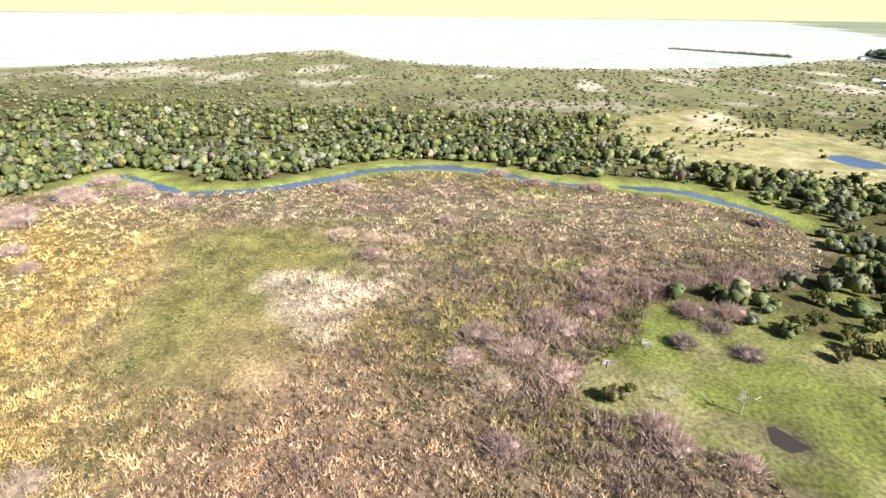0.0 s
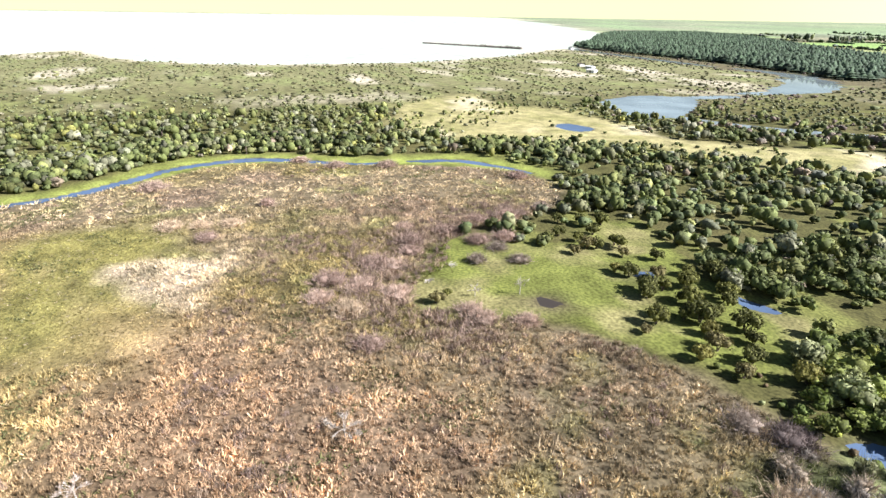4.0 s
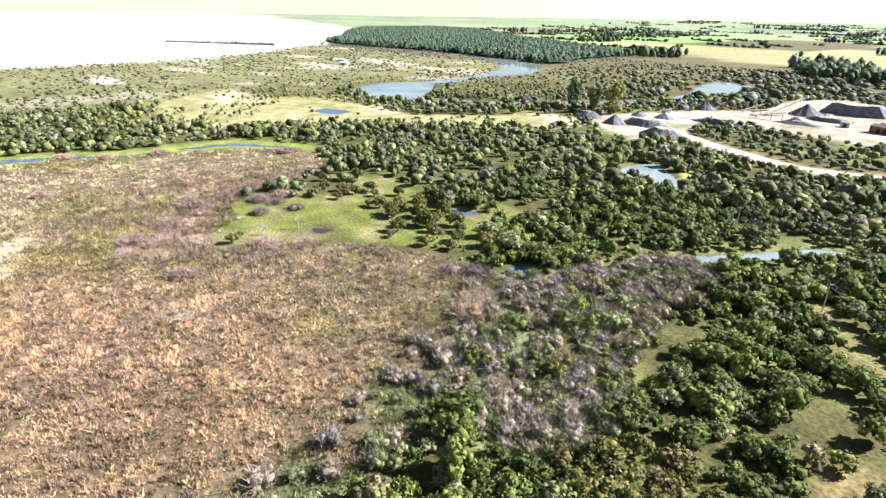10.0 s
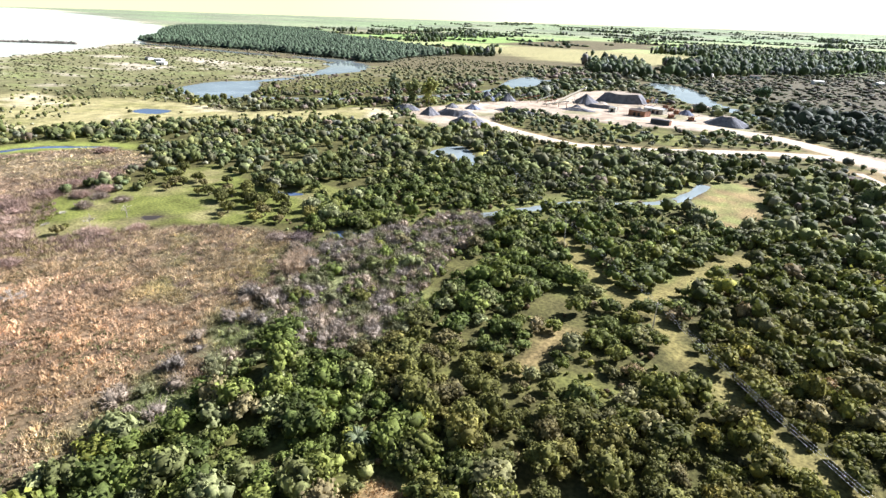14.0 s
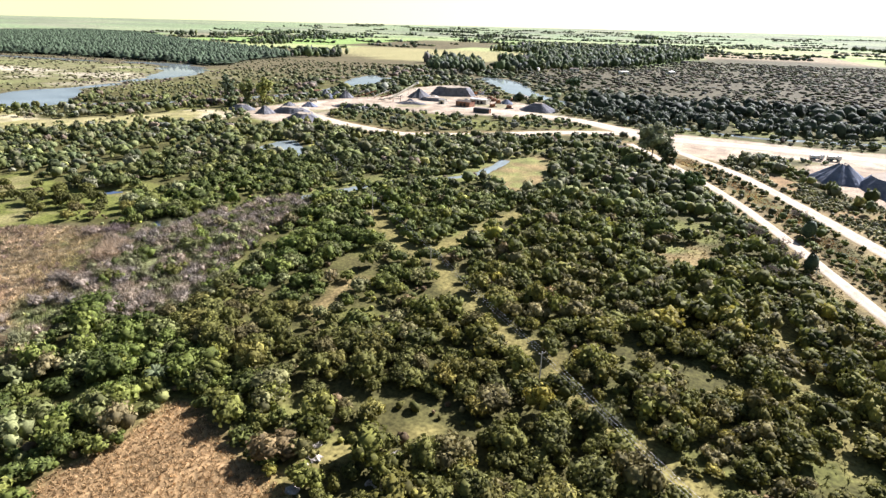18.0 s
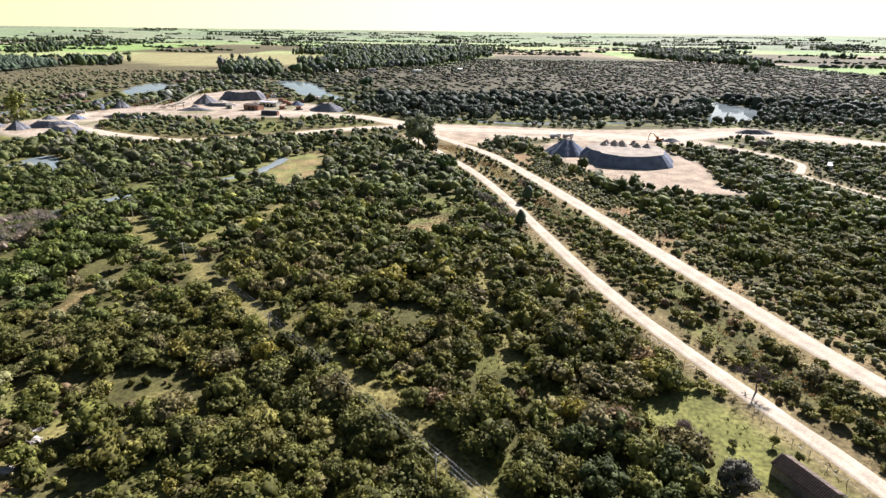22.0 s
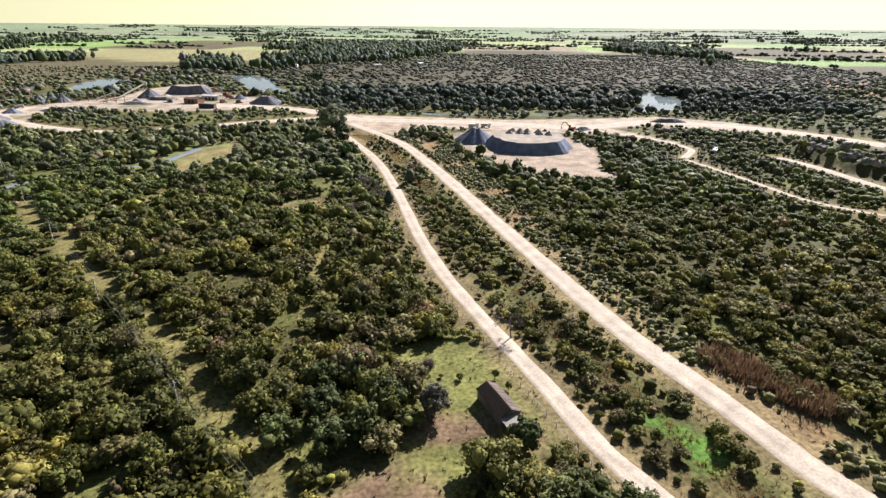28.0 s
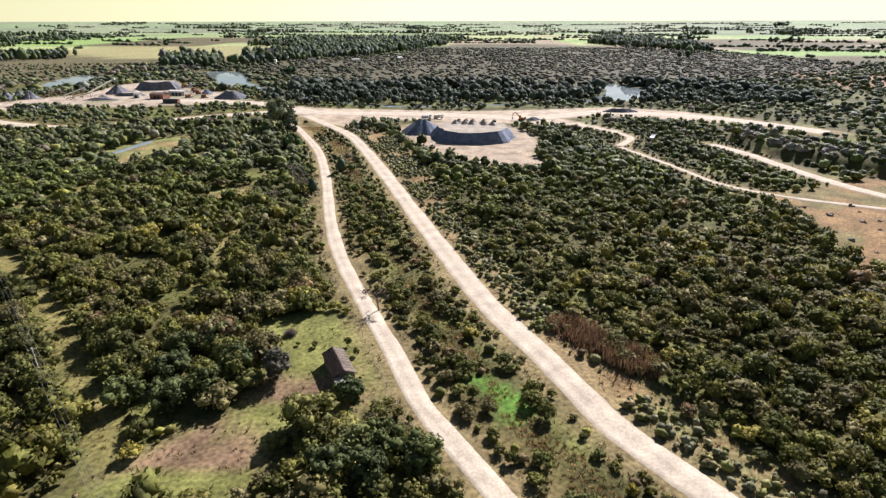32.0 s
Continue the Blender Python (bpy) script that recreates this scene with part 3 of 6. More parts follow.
def ribbon(name, line, wide, z, mat, label, category, rough_edge=0.5, colour=None, cols=9):
    line = spline(line[::3], 10)
    d = np.gradient(line, axis=0)
    d /= np.linalg.norm(d, axis=1)[:, None] + 1e-9
    side = np.c_[-d[:, 1], d[:, 0]]
    across = np.linspace(-1, 1, cols)
    n = len(line)
    edge = 1 + rough_edge * (wave(line[:, 0], line[:, 1], 7, 31) - 0.5)
    p = line[:, None, :] + side[:, None, :] * (across[None, :, None] * wide / 2 * edge[:, None, None])
    x, y = p[..., 0].ravel(), p[..., 1].ravel()
    a = np.tile(across, n)
    zz = z + 0.06 * (1 - a**2) - 0.25 * (np.abs(a) > 0.99)
    if colour is not None:
        rut = np.exp(-((np.abs(a) - 0.42) / 0.2) ** 2)
        col = np.array(colour)[None] * (0.86 + 0.2 * rut)[:, None]
        worn = (np.clip((np.abs(a) - 0.75) * 4, 0, 1) * wave(x, y, 4, 33))[:, None]
        col = col * (1 - worn) + np.array((0.27, 0.2, 0.1)) * worn
    i = np.arange(n * cols).reshape(n, cols)
    q = np.stack([i[:-1, :-1], i[1:, :-1], i[1:, 1:], i[:-1, 1:]], -1).reshape(-1, 4)[:, ::-1]
    ob = new(name, mesh_np(name, np.c_[x, y, zz], q, mat, None if colour is None else col, True))
    return tagged(ob, label, category, kind="structure")


for k, (line, wide, name) in enumerate(ROADS):
    ribbon(name, line, wide, 0.10 + 0.012 * k, ROAD, "pale compacted dirt road with wheel tracks", "road", 0.25, (0.53, 0.44, 0.32))


def sheet(name, outline, z, mat, label, category="water", grow=4.0):
    """A level water surface; its shore is where the banks rise through it."""
    p = np.asarray(outline)
    c = p.mean(0)
    p = c + (p - c) * (1 + grow / np.maximum(np.linalg.norm(p - c, axis=1), 1))[:, None]
    bm = bmesh.new()
    f = bm.faces.new([bm.verts.new((x, y, z)) for x, y in p])
    bmesh.ops.triangulate(bm, faces=[f])
    bmesh.ops.recalc_face_normals(bm, faces=bm.faces[:])
    if bm.faces[0].normal.z < 0:
        bmesh.ops.reverse_faces(bm, faces=bm.faces[:])
    return tagged(part(name, bm, mat), label, category, kind="structure")


ribbon("river", RIVER_LINE, 76, WATER_LEVEL - 0.06, RIVER, "slow brown river reflecting the sky", "river", 0, None, 3)
ribbon("marsh_stream", STREAM, 11, WATER_LEVEL - 0.05, POND, "shallow blue stream along the marsh edge", "stream", 0, None, 3)
ribbon("creek", CREEK, 8, WATER_LEVEL - 0.05, RIVER, "narrow creek between shrubs and grass", "stream", 0, None, 3)
for outline, name, label in ((SMALL_POND, "field_pond", "small blue pond in a dry field"), (POND_A, "scrub_pond", "pale pond among the shrubs"),
                             (PUDDLE, "mud_puddle", "dark muddy puddle in the pasture"), (PUDDLE_B, "pasture_pool", "small pool beside pasture trees"),
                             (SWAMP, "swamp_pool", "shallow flooded grass beside trees"), (SWAMP_B, "thicket_pool", "dark pool below bare thicket"),
                             (LAKE, "river_bay", "bright bay of the river")):
    sheet(name, outline, WATER_LEVEL, {"mud_puddle": MUD, "river_bay": RIVER, "scrub_pond": RIVER}.get(name, POND), label, grow=2.0)
for outline in (BEND_A, BEND_B, BEND_C, BEND_D):
    sheet("river_bend", outline, WATER_LEVEL + 0.02, RIVER, "wide bend of the slow river", "river", 2.0)

# ---------------------------------------------------------------- plant templates (unit size, arrays)
def ico(level):
    bm = bmesh.new()
    bmesh.ops.create_icosphere(bm, subdivisions=level, radius=1)
    v = np.array([x.co[:] for x in bm.verts])
    f = np.array([[y.index for y in x.verts] for x in bm.faces])
    bm.free()
    return v, f


ICO = {1: ico(1), 2: ico(2)}


def cards(centres, normals, sizes, rng, fold=0.3, long=1.0):
    """Small folded leaf sprays: two triangles each, facing roughly along normals."""
    n = len(centres)
    t = np.cross(normals, rng.normal(size=(n, 3)))
    t /= np.linalg.norm(t, axis=1)[:, None] + 1e-9
    b = np.cross(normals, t)
    s = sizes[:, None]
    dip = normals * s * fold
    v = np.stack([centres - t * s * long - dip, centres - b * s * 0.75, centres + t * s * long - dip, centres + b * s * 0.75], 1).reshape(-1, 3)
    i = np.arange(n)[:, None] * 4
    return v, np.concatenate([i + [0, 1, 3], i + [1, 2, 3]])


def merge(*groups):
    vs, fs, off = [], [], 0
    for v, f in groups:
        vs.append(v)
        fs.append(f + off)
        off += len(v)
    return np.concatenate(vs), np.concatenate(fs)


def crown_template(seed, lobes, sprays, spray_size, flat=0.8, wide=0.62, lump=0.4, core=0.84):
    """A crown 2 wide and about 1.2 high on z = 0: loose lumps of foliage, each a twiggy core under a broken shell of leaf sprays."""
    rng = np.random.default_rng(seed)
    i = np.arange(lobes)
    a = i * 2.4 + rng.random(lobes) * 0.9
    rad = wide * np.sqrt((i + 0.3) / lobes) * (0.8 + 0.4 * rng.random(lobes))
    lc = np.c_[rad * np.cos(a), rad * np.sin(a), 0.24 + flat * 0.55 * (1 - (rad / 0.95) ** 2) + rng.random(lobes) * 0.2]
    lr = lump * (0.7 + 0.6 * rng.random(lobes))
    groups = []
    cv, cf = ICO[1]
    for c, r in zip(lc, lr):
        v = cv @ np.array(Euler(rng.random(3) * 6).to_matrix()).T
        v = v * r * core * (1 + 0.2 * rng.normal(size=(len(v), 1))) + c
        v[:, 2] = np.maximum(v[:, 2], 0.02)
        groups.append((v, cf))
    k = rng.choice(lobes, sprays, p=lr**2 / (lr**2).sum())
    d = rng.normal(size=(sprays, 3))
    d[:, 2] = np.abs(d[:, 2]) * 1.15 - 0.35
    d /= np.linalg.norm(d, axis=1)[:, None]
    p = lc[k] + d * lr[k][:, None] * (0.82 + 0.28 * rng.random((sprays, 1)))
    p[:, 2] = np.maximum(p[:, 2], 0.05)
    nrm = d + 0.55 * rng.normal(size=d.shape)
    nrm /= np.linalg.norm(nrm, axis=1)[:, None]
    s = spray_size * (0.55 + 0.9 * rng.random(sprays))
    return merge(*groups, cards(p, nrm, s, rng))


def blades(p, q, wide, rng):
    """Thin tapered triangles from p to q."""
    side = np.cross(q - p, rng.normal(size=p.shape))
    side /= np.linalg.norm(side, axis=1)[:, None] + 1e-9
    w = np.broadcast_to(np.asarray(wide), len(p))[:, None]
    v = np.stack([p - side * w, p + side * w, q], 1).reshape(-1, 3)
    return v, np.arange(len(p) * 3).reshape(-1, 3)


def fan_template(seed, n=70, wide=0.03, low=0.25):
    """A low feathery dome 2 wide: fine shoots fanning out from a loose base."""
    rng = np.random.default_rng(seed)
    a, e = rng.random(n) * 6.283, low + (1.5 - low) * rng.random(n) ** 0.8
    d = np.c_[np.cos(a) * np.cos(e), np.sin(a) * np.cos(e), np.sin(e)]
    p = np.c_[rng.normal(size=(n, 2)) * 0.28, np.zeros(n)]
    s = 0.25 + 0.3 * rng.random((n, 1))
    q = p + d * (0.75 + 0.35 * rng.random((n, 1))) * [0.85, 0.85, 1.0]
    return blades(p + (q - p) * s * 0.6, q + rng.normal(size=q.shape) * 0.06, wide, rng)


def tussock_template(seed, n=10, lean=0.9, wide=0.12):
    rng = np.random.default_rng(seed)
    a = rng.random(n) * 6.28
    p = np.c_[np.cos(a), np.sin(a), np.zeros(n)] * rng.random((n, 1)) * 0.35
    q = p + np.c_[np.cos(a) * lean * rng.random(n), np.sin(a) * lean * rng.random(n), 0.6 + 0.5 * rng.random(n)]
    return blades(p, q, wide, rng)


def pine_template(seed, tiers=5, sides=6):
    rng = np.random.default_rng(seed)
    vs, fs = [], []
    for t in range(tiers):
        z0, r = 0.25 + 0.15 * t, 0.34 * (1 - t / (tiers + 0.6))
        o = len(vs)
        a = rng.random() * 6
        for k in range(sides):
            rr = r * (0.75 + 0.5 * rng.random())
            vs.append((rr * math.cos(a + 6.283 * k / sides), rr * math.sin(a + 6.283 * k / sides), z0 - 0.05 * rng.random()))
        vs.append((0, 0, z0 + 0.22))
        fs += [(o + k, o + (k + 1) % sides, o + sides) for k in range(sides)]
    return np.array(vs), np.array(fs)


def scatter(name, templates, x, y, radius, tall, colour, mat, label, category, sink=0.05, z=None, smooth=False):
    """Many plants of one kind, too many to count, as one mesh."""
    if not len(x):
        return None
    rng = np.random.default_rng(len(x) + len(name))
    pick = rng.integers(0, len(templates), len(x))
    z = height(x, y) if z is None else z
    turn = rng.random(len(x)) * 6.283
    V, F, C, off = [], [], [], 0
    for t, (v, f) in enumerate(templates):
        s = np.nonzero(pick == t)[0]
        if not len(s):
            continue
        c, sn = np.cos(turn[s])[:, None], np.sin(turn[s])[:, None]
        r, h = radius[s][:, None], tall[s][:, None]
        ax, ay = 0.78 + 0.5 * rng.random((len(s), 1)), 0.78 + 0.5 * rng.random((len(s), 1))
        vx = (v[None, :, 0] * ax * c - v[None, :, 1] * ay * sn) * r + x[s][:, None]
        vy = (v[None, :, 0] * ax * sn + v[None, :, 1] * ay * c) * r + y[s][:, None]
        vz = v[None, :, 2] * h + (z[s] - sink)[:, None]
        V.append(np.stack([vx, vy, vz], -1).reshape(-1, 3))
        F.append((f[None] + (np.arange(len(s)) * len(v))[:, None, None]).reshape(-1, 3) + off)
        C.append(np.repeat(colour[s], len(v), 0))
        off += len(s) * len(v)
    ob = new(name, mesh_np(name, np.concatenate(V), np.concatenate(F), mat, np.concatenate(C), smooth or mat is LEAVES))
    return tagged(ob, label, category, kind="stuff")


def spread(x0, x1, y0, y1, step, seed):
    """Places on a shaken grid."""
    rng = np.random.default_rng(seed)
    X, Y = np.meshgrid(np.arange(x0, x1, step), np.arange(y0, y1, step))
    X, Y = X.ravel() + step * 0.9 * (rng.random(X.size) - 0.5), Y.ravel() + step * 0.9 * (rng.random(Y.size) - 0.5)
    return X, Y


def open_ground(x, y, margin=2.0):
    """True where no road, pad, water, meadow or marsh keeps shrubs away."""
    ok = wet(x, y) < 0.05
    for line, wide, _ in ROADS:
        ok &= away(line, x, y, False, 40) > wide / 2 + margin + 0.5
    for p in (QUARRY, PAD, YARD, DIRT, PASTURE, LAWN, GARDEN, CLEAR_A, CLEAR_B, CLEAR_C, STRAW, FIELD, MARSH):
        ok &= ~inside(p, x, y)
    for line, wide in ((TRACK_A, 3.6), (TRACK_B, 3.2), (TRACK_C, 2.4), (TRACK_D, 2.4)):
        ok &= away(line, x, y, False, 40) > wide
    ok &= away(STREAM, x, y, False, 40) > 13
    ok &= away(CREEK, x, y, False, 40) > 4
    ok &= ~inside(SEA_AREA, x, y) & (away(np.array(COAST), x, y, False, 60) > 30)
    return ok


GREENS = np.array([(0.082, 0.096, 0.032), (0.105, 0.12, 0.036), (0.135, 0.142, 0.045), (0.125, 0.124, 0.058), (0.17, 0.168, 0.095), (0.19, 0.185, 0.05),
                   (0.18, 0.142, 0.09), (0.22, 0.215, 0.13), (0.185, 0.185, 0.06)])
GREEN_ODDS = [0.24, 0.26, 0.21, 0.13, 0.07, 0.04, 0.02, 0.01, 0.02]


def greens(x, y, rng):
    c = GREENS[rng.choice(len(GREENS), len(x), p=GREEN_ODDS)]
    # near shrubs warmed and darkened for shade, farther ones bluer for haze
    warm = (np.clip((310 - y) / 110, 0, 1) * np.clip((x + 200) / 60, 0, 1))[:, None]
    fresh = (np.clip((x + 330) / 50, 0, 1) * np.clip((330 - y) / 60, 0, 1))[:, None]
    cool = fresh * np.array((1.02, 1.1, 0.8)) + (1 - fresh) * np.array((1.04, 1.03, 1.08))
    c = c * ((1 - warm) * cool + warm * np.array((1.1, 0.95, 0.68)))
    return c * (0.74 + 0.52 * rng.random((len(x), 1))) * (0.85 + 0.3 * wave(x, y, 40, 41))[:, None]


SHRUB_HI = [crown_template(10 + k, 7, 180, 0.1, 0.85, 0.64, 0.4, 0.76) for k in range(9)]
SHRUB_MID = [crown_template(20 + k, 4, 46, 0.15, 0.85, 0.55, 0.48, 0.8) for k in range(8)]
SHRUB_LO = [crown_template(30 + k, 2, 9, 0.24, 0.85, 0.42, 0.62, 0.88) for k in range(8)]
SHRUB_FAR = [crown_template(50 + k, 1, 4, 0.36, 0.8, 0.1, 0.85, 0.98) for k in range(6)]


def brush_template(seed, lobes=4, twigs=170, wide=0.02, long=0.36):
    """A leafless dome: fine twigs standing out all over loose cores of tangled wood."""
    v, f = crown_template(seed, lobes, 1, 0.02, 0.75, 0.55, 0.42)
    v = v * [0.88, 0.88, 0.85]
    rng = np.random.default_rng(seed + 1)
    k = rng.integers(0, len(v), twigs)
    p = v[k]
    out = (p - [0, 0, 0.1]) / (np.linalg.norm(p, axis=1)[:, None] + 1e-6) + rng.normal(size=p.shape) * 0.45
    out[:, 2] = np.abs(out[:, 2]) + 0.15
    return merge((v, f), blades(p - out * 0.1, p + out * long * (0.5 + rng.random((twigs, 1))), wide, rng))


FANS_HI = [fan_template(160 + k, 180, 0.028, 0.1) for k in range(6)]
FANS = [fan_template(60 + k, 64, 0.036, 0.1) for k in range(6)]
BRUSH = [brush_template(70 + k, 5, 200, 0.022, 0.42) for k in range(5)]
TUSSOCKS = [tussock_template(90 + k) for k in range(6)]
PINES = [pine_template(110 + k, 4, 5) for k in range(4)]
EAST = lambda x, y: x > 22 - (y - 150) * 0.2  # noqa: E731
VERGE = lambda x, y: (away(ROAD_2, x, y) < 14 + 9 * np.clip((y - 240) / 60, 0, 1)) & (x > np.interp(y, ROAD_2[:, 1], ROAD_2[:, 0])) & (y < 410)  # noqa: E731
LANE = lambda x, y: (away(ROAD_1, x, y) < 17) & (away(ROAD_2, x, y) < 18)  # noqa: E731
road_gap = lambda x, y: np.min([away(line, x, y) - wide / 2 for line, wide, _ in ROADS], 0)  # noqa: E731
CAMERA_SIDE = np.array([(-330, 150), (-236, 176), (-160, 160), (-60, 128), (60, 118)])

# ---------------------------------------------------------------- scrub woodland near the path
rng = np.random.default_rng(21)
px, py = spread(-345, 180, 45, 425, 3.7, 22)
ok = open_ground(px, py, 0.5) & ~(inside(THICKET, px, py) & (rng.random(len(px)) < 0.88)) & ~inside(WET_THICKET, px, py)
ok &= (wave(px, py, 17, 42) < np.where(EAST(px, py), 0.74, np.where(px < -110, 0.655, 0.62))) | (rng.random(len(px)) < 0.16)
ok &= ~LANE(px, py) | (rng.random(len(px)) < 0.06 + 0.3 * np.clip((py - 175) / 40, 0, 1) * (wave(px, py, 18, 69) > 0.45))
ok &= ~((px < -285) & (py < 228) & (away(PASTURE, px, py, True) < 16) & (away(MARSH, px, py, True) < 14))
ok &= ~VERGE(px, py) | (rng.random(len(px)) < 0.04)
ok &= ~inside(MEADOW, px, py) | (rng.random(len(px)) < 0.08)
px, py = px[ok], py[ok]
size = 0.8 + 2.7 * rng.random(len(px)) ** 1.8 + 1.3 * wave(px, py, 30, 43)
size *= np.where(LANE(px, py), 0.55, 1.0) * np.where(EAST(px, py), 0.85, 1.0)
size = np.minimum(size, 0.55 + np.where(EAST(px, py), 0.13, 0.24) * road_gap(px, py))
ok = size > 0.7
px, py, size = px[ok], py[ok], size[ok]
size *= 1.12
tall = size * (0.75 + 0.5 * rng.random(len(px)))
hue = greens(px, py, rng)
# the nearest 300 stand as shrubs of their own
rank = np.argsort(away(np.array([(-236, 176), (-160, 160), (-60, 128), (20, 118)]), px, py))
single, rest = rank[:300], rank[300:]
ahead = py - 33 + 0.4 * px - np.interp(px, (-260, -150, -80, 20), (-25, -10, 42, 52))  # past the foot of the view
near = (away(CAMERA_SIDE, px, py) < 66) & (ahead > 0)
seen = ahead > -15
mid = seen & ~near & (away(CAMERA_SIDE, px, py) < 150)
for name, these, kinds in (("scrub_woodland", rest[near[rest]], SHRUB_HI), ("middle_scrub", rest[mid[rest]], SHRUB_MID), ("back_scrub", rest[~near[rest] & ~mid[rest]], SHRUB_LO)):
    scatter(name, kinds, px[these], py[these], size[these], tall[these], hue[these], LEAVES, "dense dark evergreen shrubs covering the coastal plain", "shrubs")
zs = height(px[single], py[single])

shrub_kinds = []
for k in range(12):
    v, f = crown_template(200 + k, 9, 380, 0.085, 0.85, 0.66, 0.38, 0.76)
    base = GREENS[[0, 1, 2, 1, 0, 3, 1, 3, 2, 5, 1, 3][k]] * (1.2, 1.03, 0.85) * (0.85 if k == 9 else 1.1 if k == 5 else 1)
    crown_me = mesh_np("crown", v, f, LEAVES, np.tile(base, (len(v), 1)), True)
    stem = joined([tube([(0.05 * a, 0, -0.1), (0.1 * a, 0.08 * b, 0.25), (0.3 * a, 0.3 * b, 0.55)], [0.05, 0.04, 0.02], 5) for a, b in ((1, 1), (-1, 0.4), (0.3, -1))])
    stem_me = bpy.data.meshes.new("trunk")
    stem.to_mesh(stem_me)
    stem.free()
    stem_me.materials.append(BARK)
    shrub_kinds.append((stem_me, crown_me))
SHRUB_WORDS = ["dark green evergreen shrub with a rounded crown", "evergreen shrub with glossy mid-green leaves", "olive green shrub with a lumpy crown",
               "evergreen shrub with glossy mid-green leaves", "dark green evergreen shrub with a rounded crown", "grey-green shrub with pale leaf tips",
               "evergreen shrub with glossy mid-green leaves", "dull olive shrub with a dense crown", "olive green shrub with a lumpy crown",
               "yellow-green shrub with bright leaves", "evergreen shrub with glossy mid-green leaves", "dull brownish-green shrub with half-dry leaves"]


def shrub(x, y, r, h, kind, group="evergreen shrubs of the scrub", z=None, label=""):
    z = float(height(np.array([x]), np.array([y]))[0]) if z is None else z
    ob = thing("shrub", pose(x, y, z - 0.03, 0, 0, RNG.random() * 360), label or SHRUB_WORDS[kind], "shrub", group)
    ob.scale = (r, r, h)
    for me, name in zip(shrub_kinds[kind], ("trunk", "crown")):
        new(name, me).parent = ob
    return ob


odds = np.array([3, 4, 2, 4, 3, 1.5, 4, 2, 2, 0.4, 4, 1.0])
for i, z in zip(single, zs):
    shrub(px[i], py[i], size[i], tall[i], int(RNG.choice(12, p=odds / odds.sum())), z=z)

# low growth that fills the gaps between shrubs and the verges
rng = np.random.default_rng(22)
px, py = spread(-300, 150, 50, 330, 2.6, 221)
ok = open_ground(px, py, 0.3) & (rng.random(len(px)) < np.where(LANE(px, py), 0.14, 0.3)) & (wave(px, py, 12, 49) < 0.62)
px, py = px[ok], py[ok]
sz = 0.5 + 0.7 * rng.random(len(px))
dry = (rng.random((len(px), 1)) < np.where(LANE(px, py), 0.65, 0.2)[:, None])
scatter("undergrowth", SHRUB_FAR, px, py, sz, sz * 0.9, np.where(dry, (0.17, 0.12, 0.06), greens(px, py, rng) * 1.3), LEAVES, "low undergrowth between the shrubs", "shrubs")

# olive brush on the haul road's verge, brown grass in the lane between the roads
px, py = spread(-90, 95, 60, 410, 1.4, 222)
ok = (VERGE(px, py) | inside(MEADOW, px, py)) & ~inside(PAD, px, py) & (road_gap(px, py) > 0.8) & (rng.random(len(px)) < 0.6) & (wave(px, py, 14, 11) < 0.62)
px, py = px[ok], py[ok]
sz = 0.45 + 0.5 * rng.random(len(px)) + 0.3 * wave(px, py, 10, 64)
tone = np.array(((0.25, 0.235, 0.09), (0.29, 0.275, 0.15), (0.2, 0.205, 0.06)))[rng.integers(0, 3, len(px))]
scatter("verge_brush", SHRUB_FAR, px, py, sz, sz * 0.9, tone * (0.75 + 0.5 * rng.random((len(px), 1))), LEAVES, "low olive brush on the road verge", "shrubs")
px, py = spread(-100, 60, 70, 420, 1.0, 223)
ok = LANE(px, py) & (road_gap(px, py) > 0.5) & (wave(px, py, 6, 65) < 0.66)
px, py = px[ok], py[ok]
scatter("lane_grass", TUSSOCKS, px, py, 0.5 + 0.4 * rng.random(len(px)), 0.3 + 0.45 * rng.random(len(px)), np.array((0.31, 0.19, 0.08)) * (0.6 + 0.8 * rng.random((len(px), 1))), REEDS,
        "orange-brown dry grass between the two roads", "grass")

# ---------------------------------------------------------------- woodland further off
rng = np.random.default_rng(23)
px, py = spread(-1330, 700, -420, 1500, 7.3, 24)
ok = (py < 1000) | inside(BROWN_PLAIN, px, py)
px, py = px[ok], py[ok]
ok = ~((px > -345) & (px < 180) & (py > 45) & (py < 425)) & open_ground(px, py, 3)
dune = np.clip((-px - 560 + 0.1 * py) / 250, 0, 1)
ok &= rng.random(len(px)) > dune * 0.14 * (1 + 2 * (wave(px, py, 60, 44) > 0.58))
ok &= (wave(px, py, 45, 45) < 0.64) | (rng.random(len(px)) < 0.35)
plain = within(BROWN_PLAIN, px, py, 80)
ok &= ~((px < -440) & (px > -700) & (py > 400) & (away(FIELD, px, py, True) < 20))
px, py = px[ok], py[ok]
dune = np.clip((-px - 560 + 0.1 * py) / 250, 0, 1)
size = (1.8 + 2.1 * rng.random(len(px)) ** 1.3) * (1 - 0.3 * dune) * (1 - 0.22 * np.clip((-px - 480) / 80, 0, 1))
size = np.minimum(size, 0.6 + 0.3 * road_gap(px, py))
size = np.minimum(size, 1.0 + 0.22 * away(YARD, px, py, True))
tall = size * (0.75 + 0.3 * rng.random(len(px)))
bank = np.clip(1.5 - away(RIVER_LINE, px, py) / 45, 0, 1) * (py > 540)
tall, size = tall * (1 + 0.3 * bank), size * (1 + 0.25 * bank)
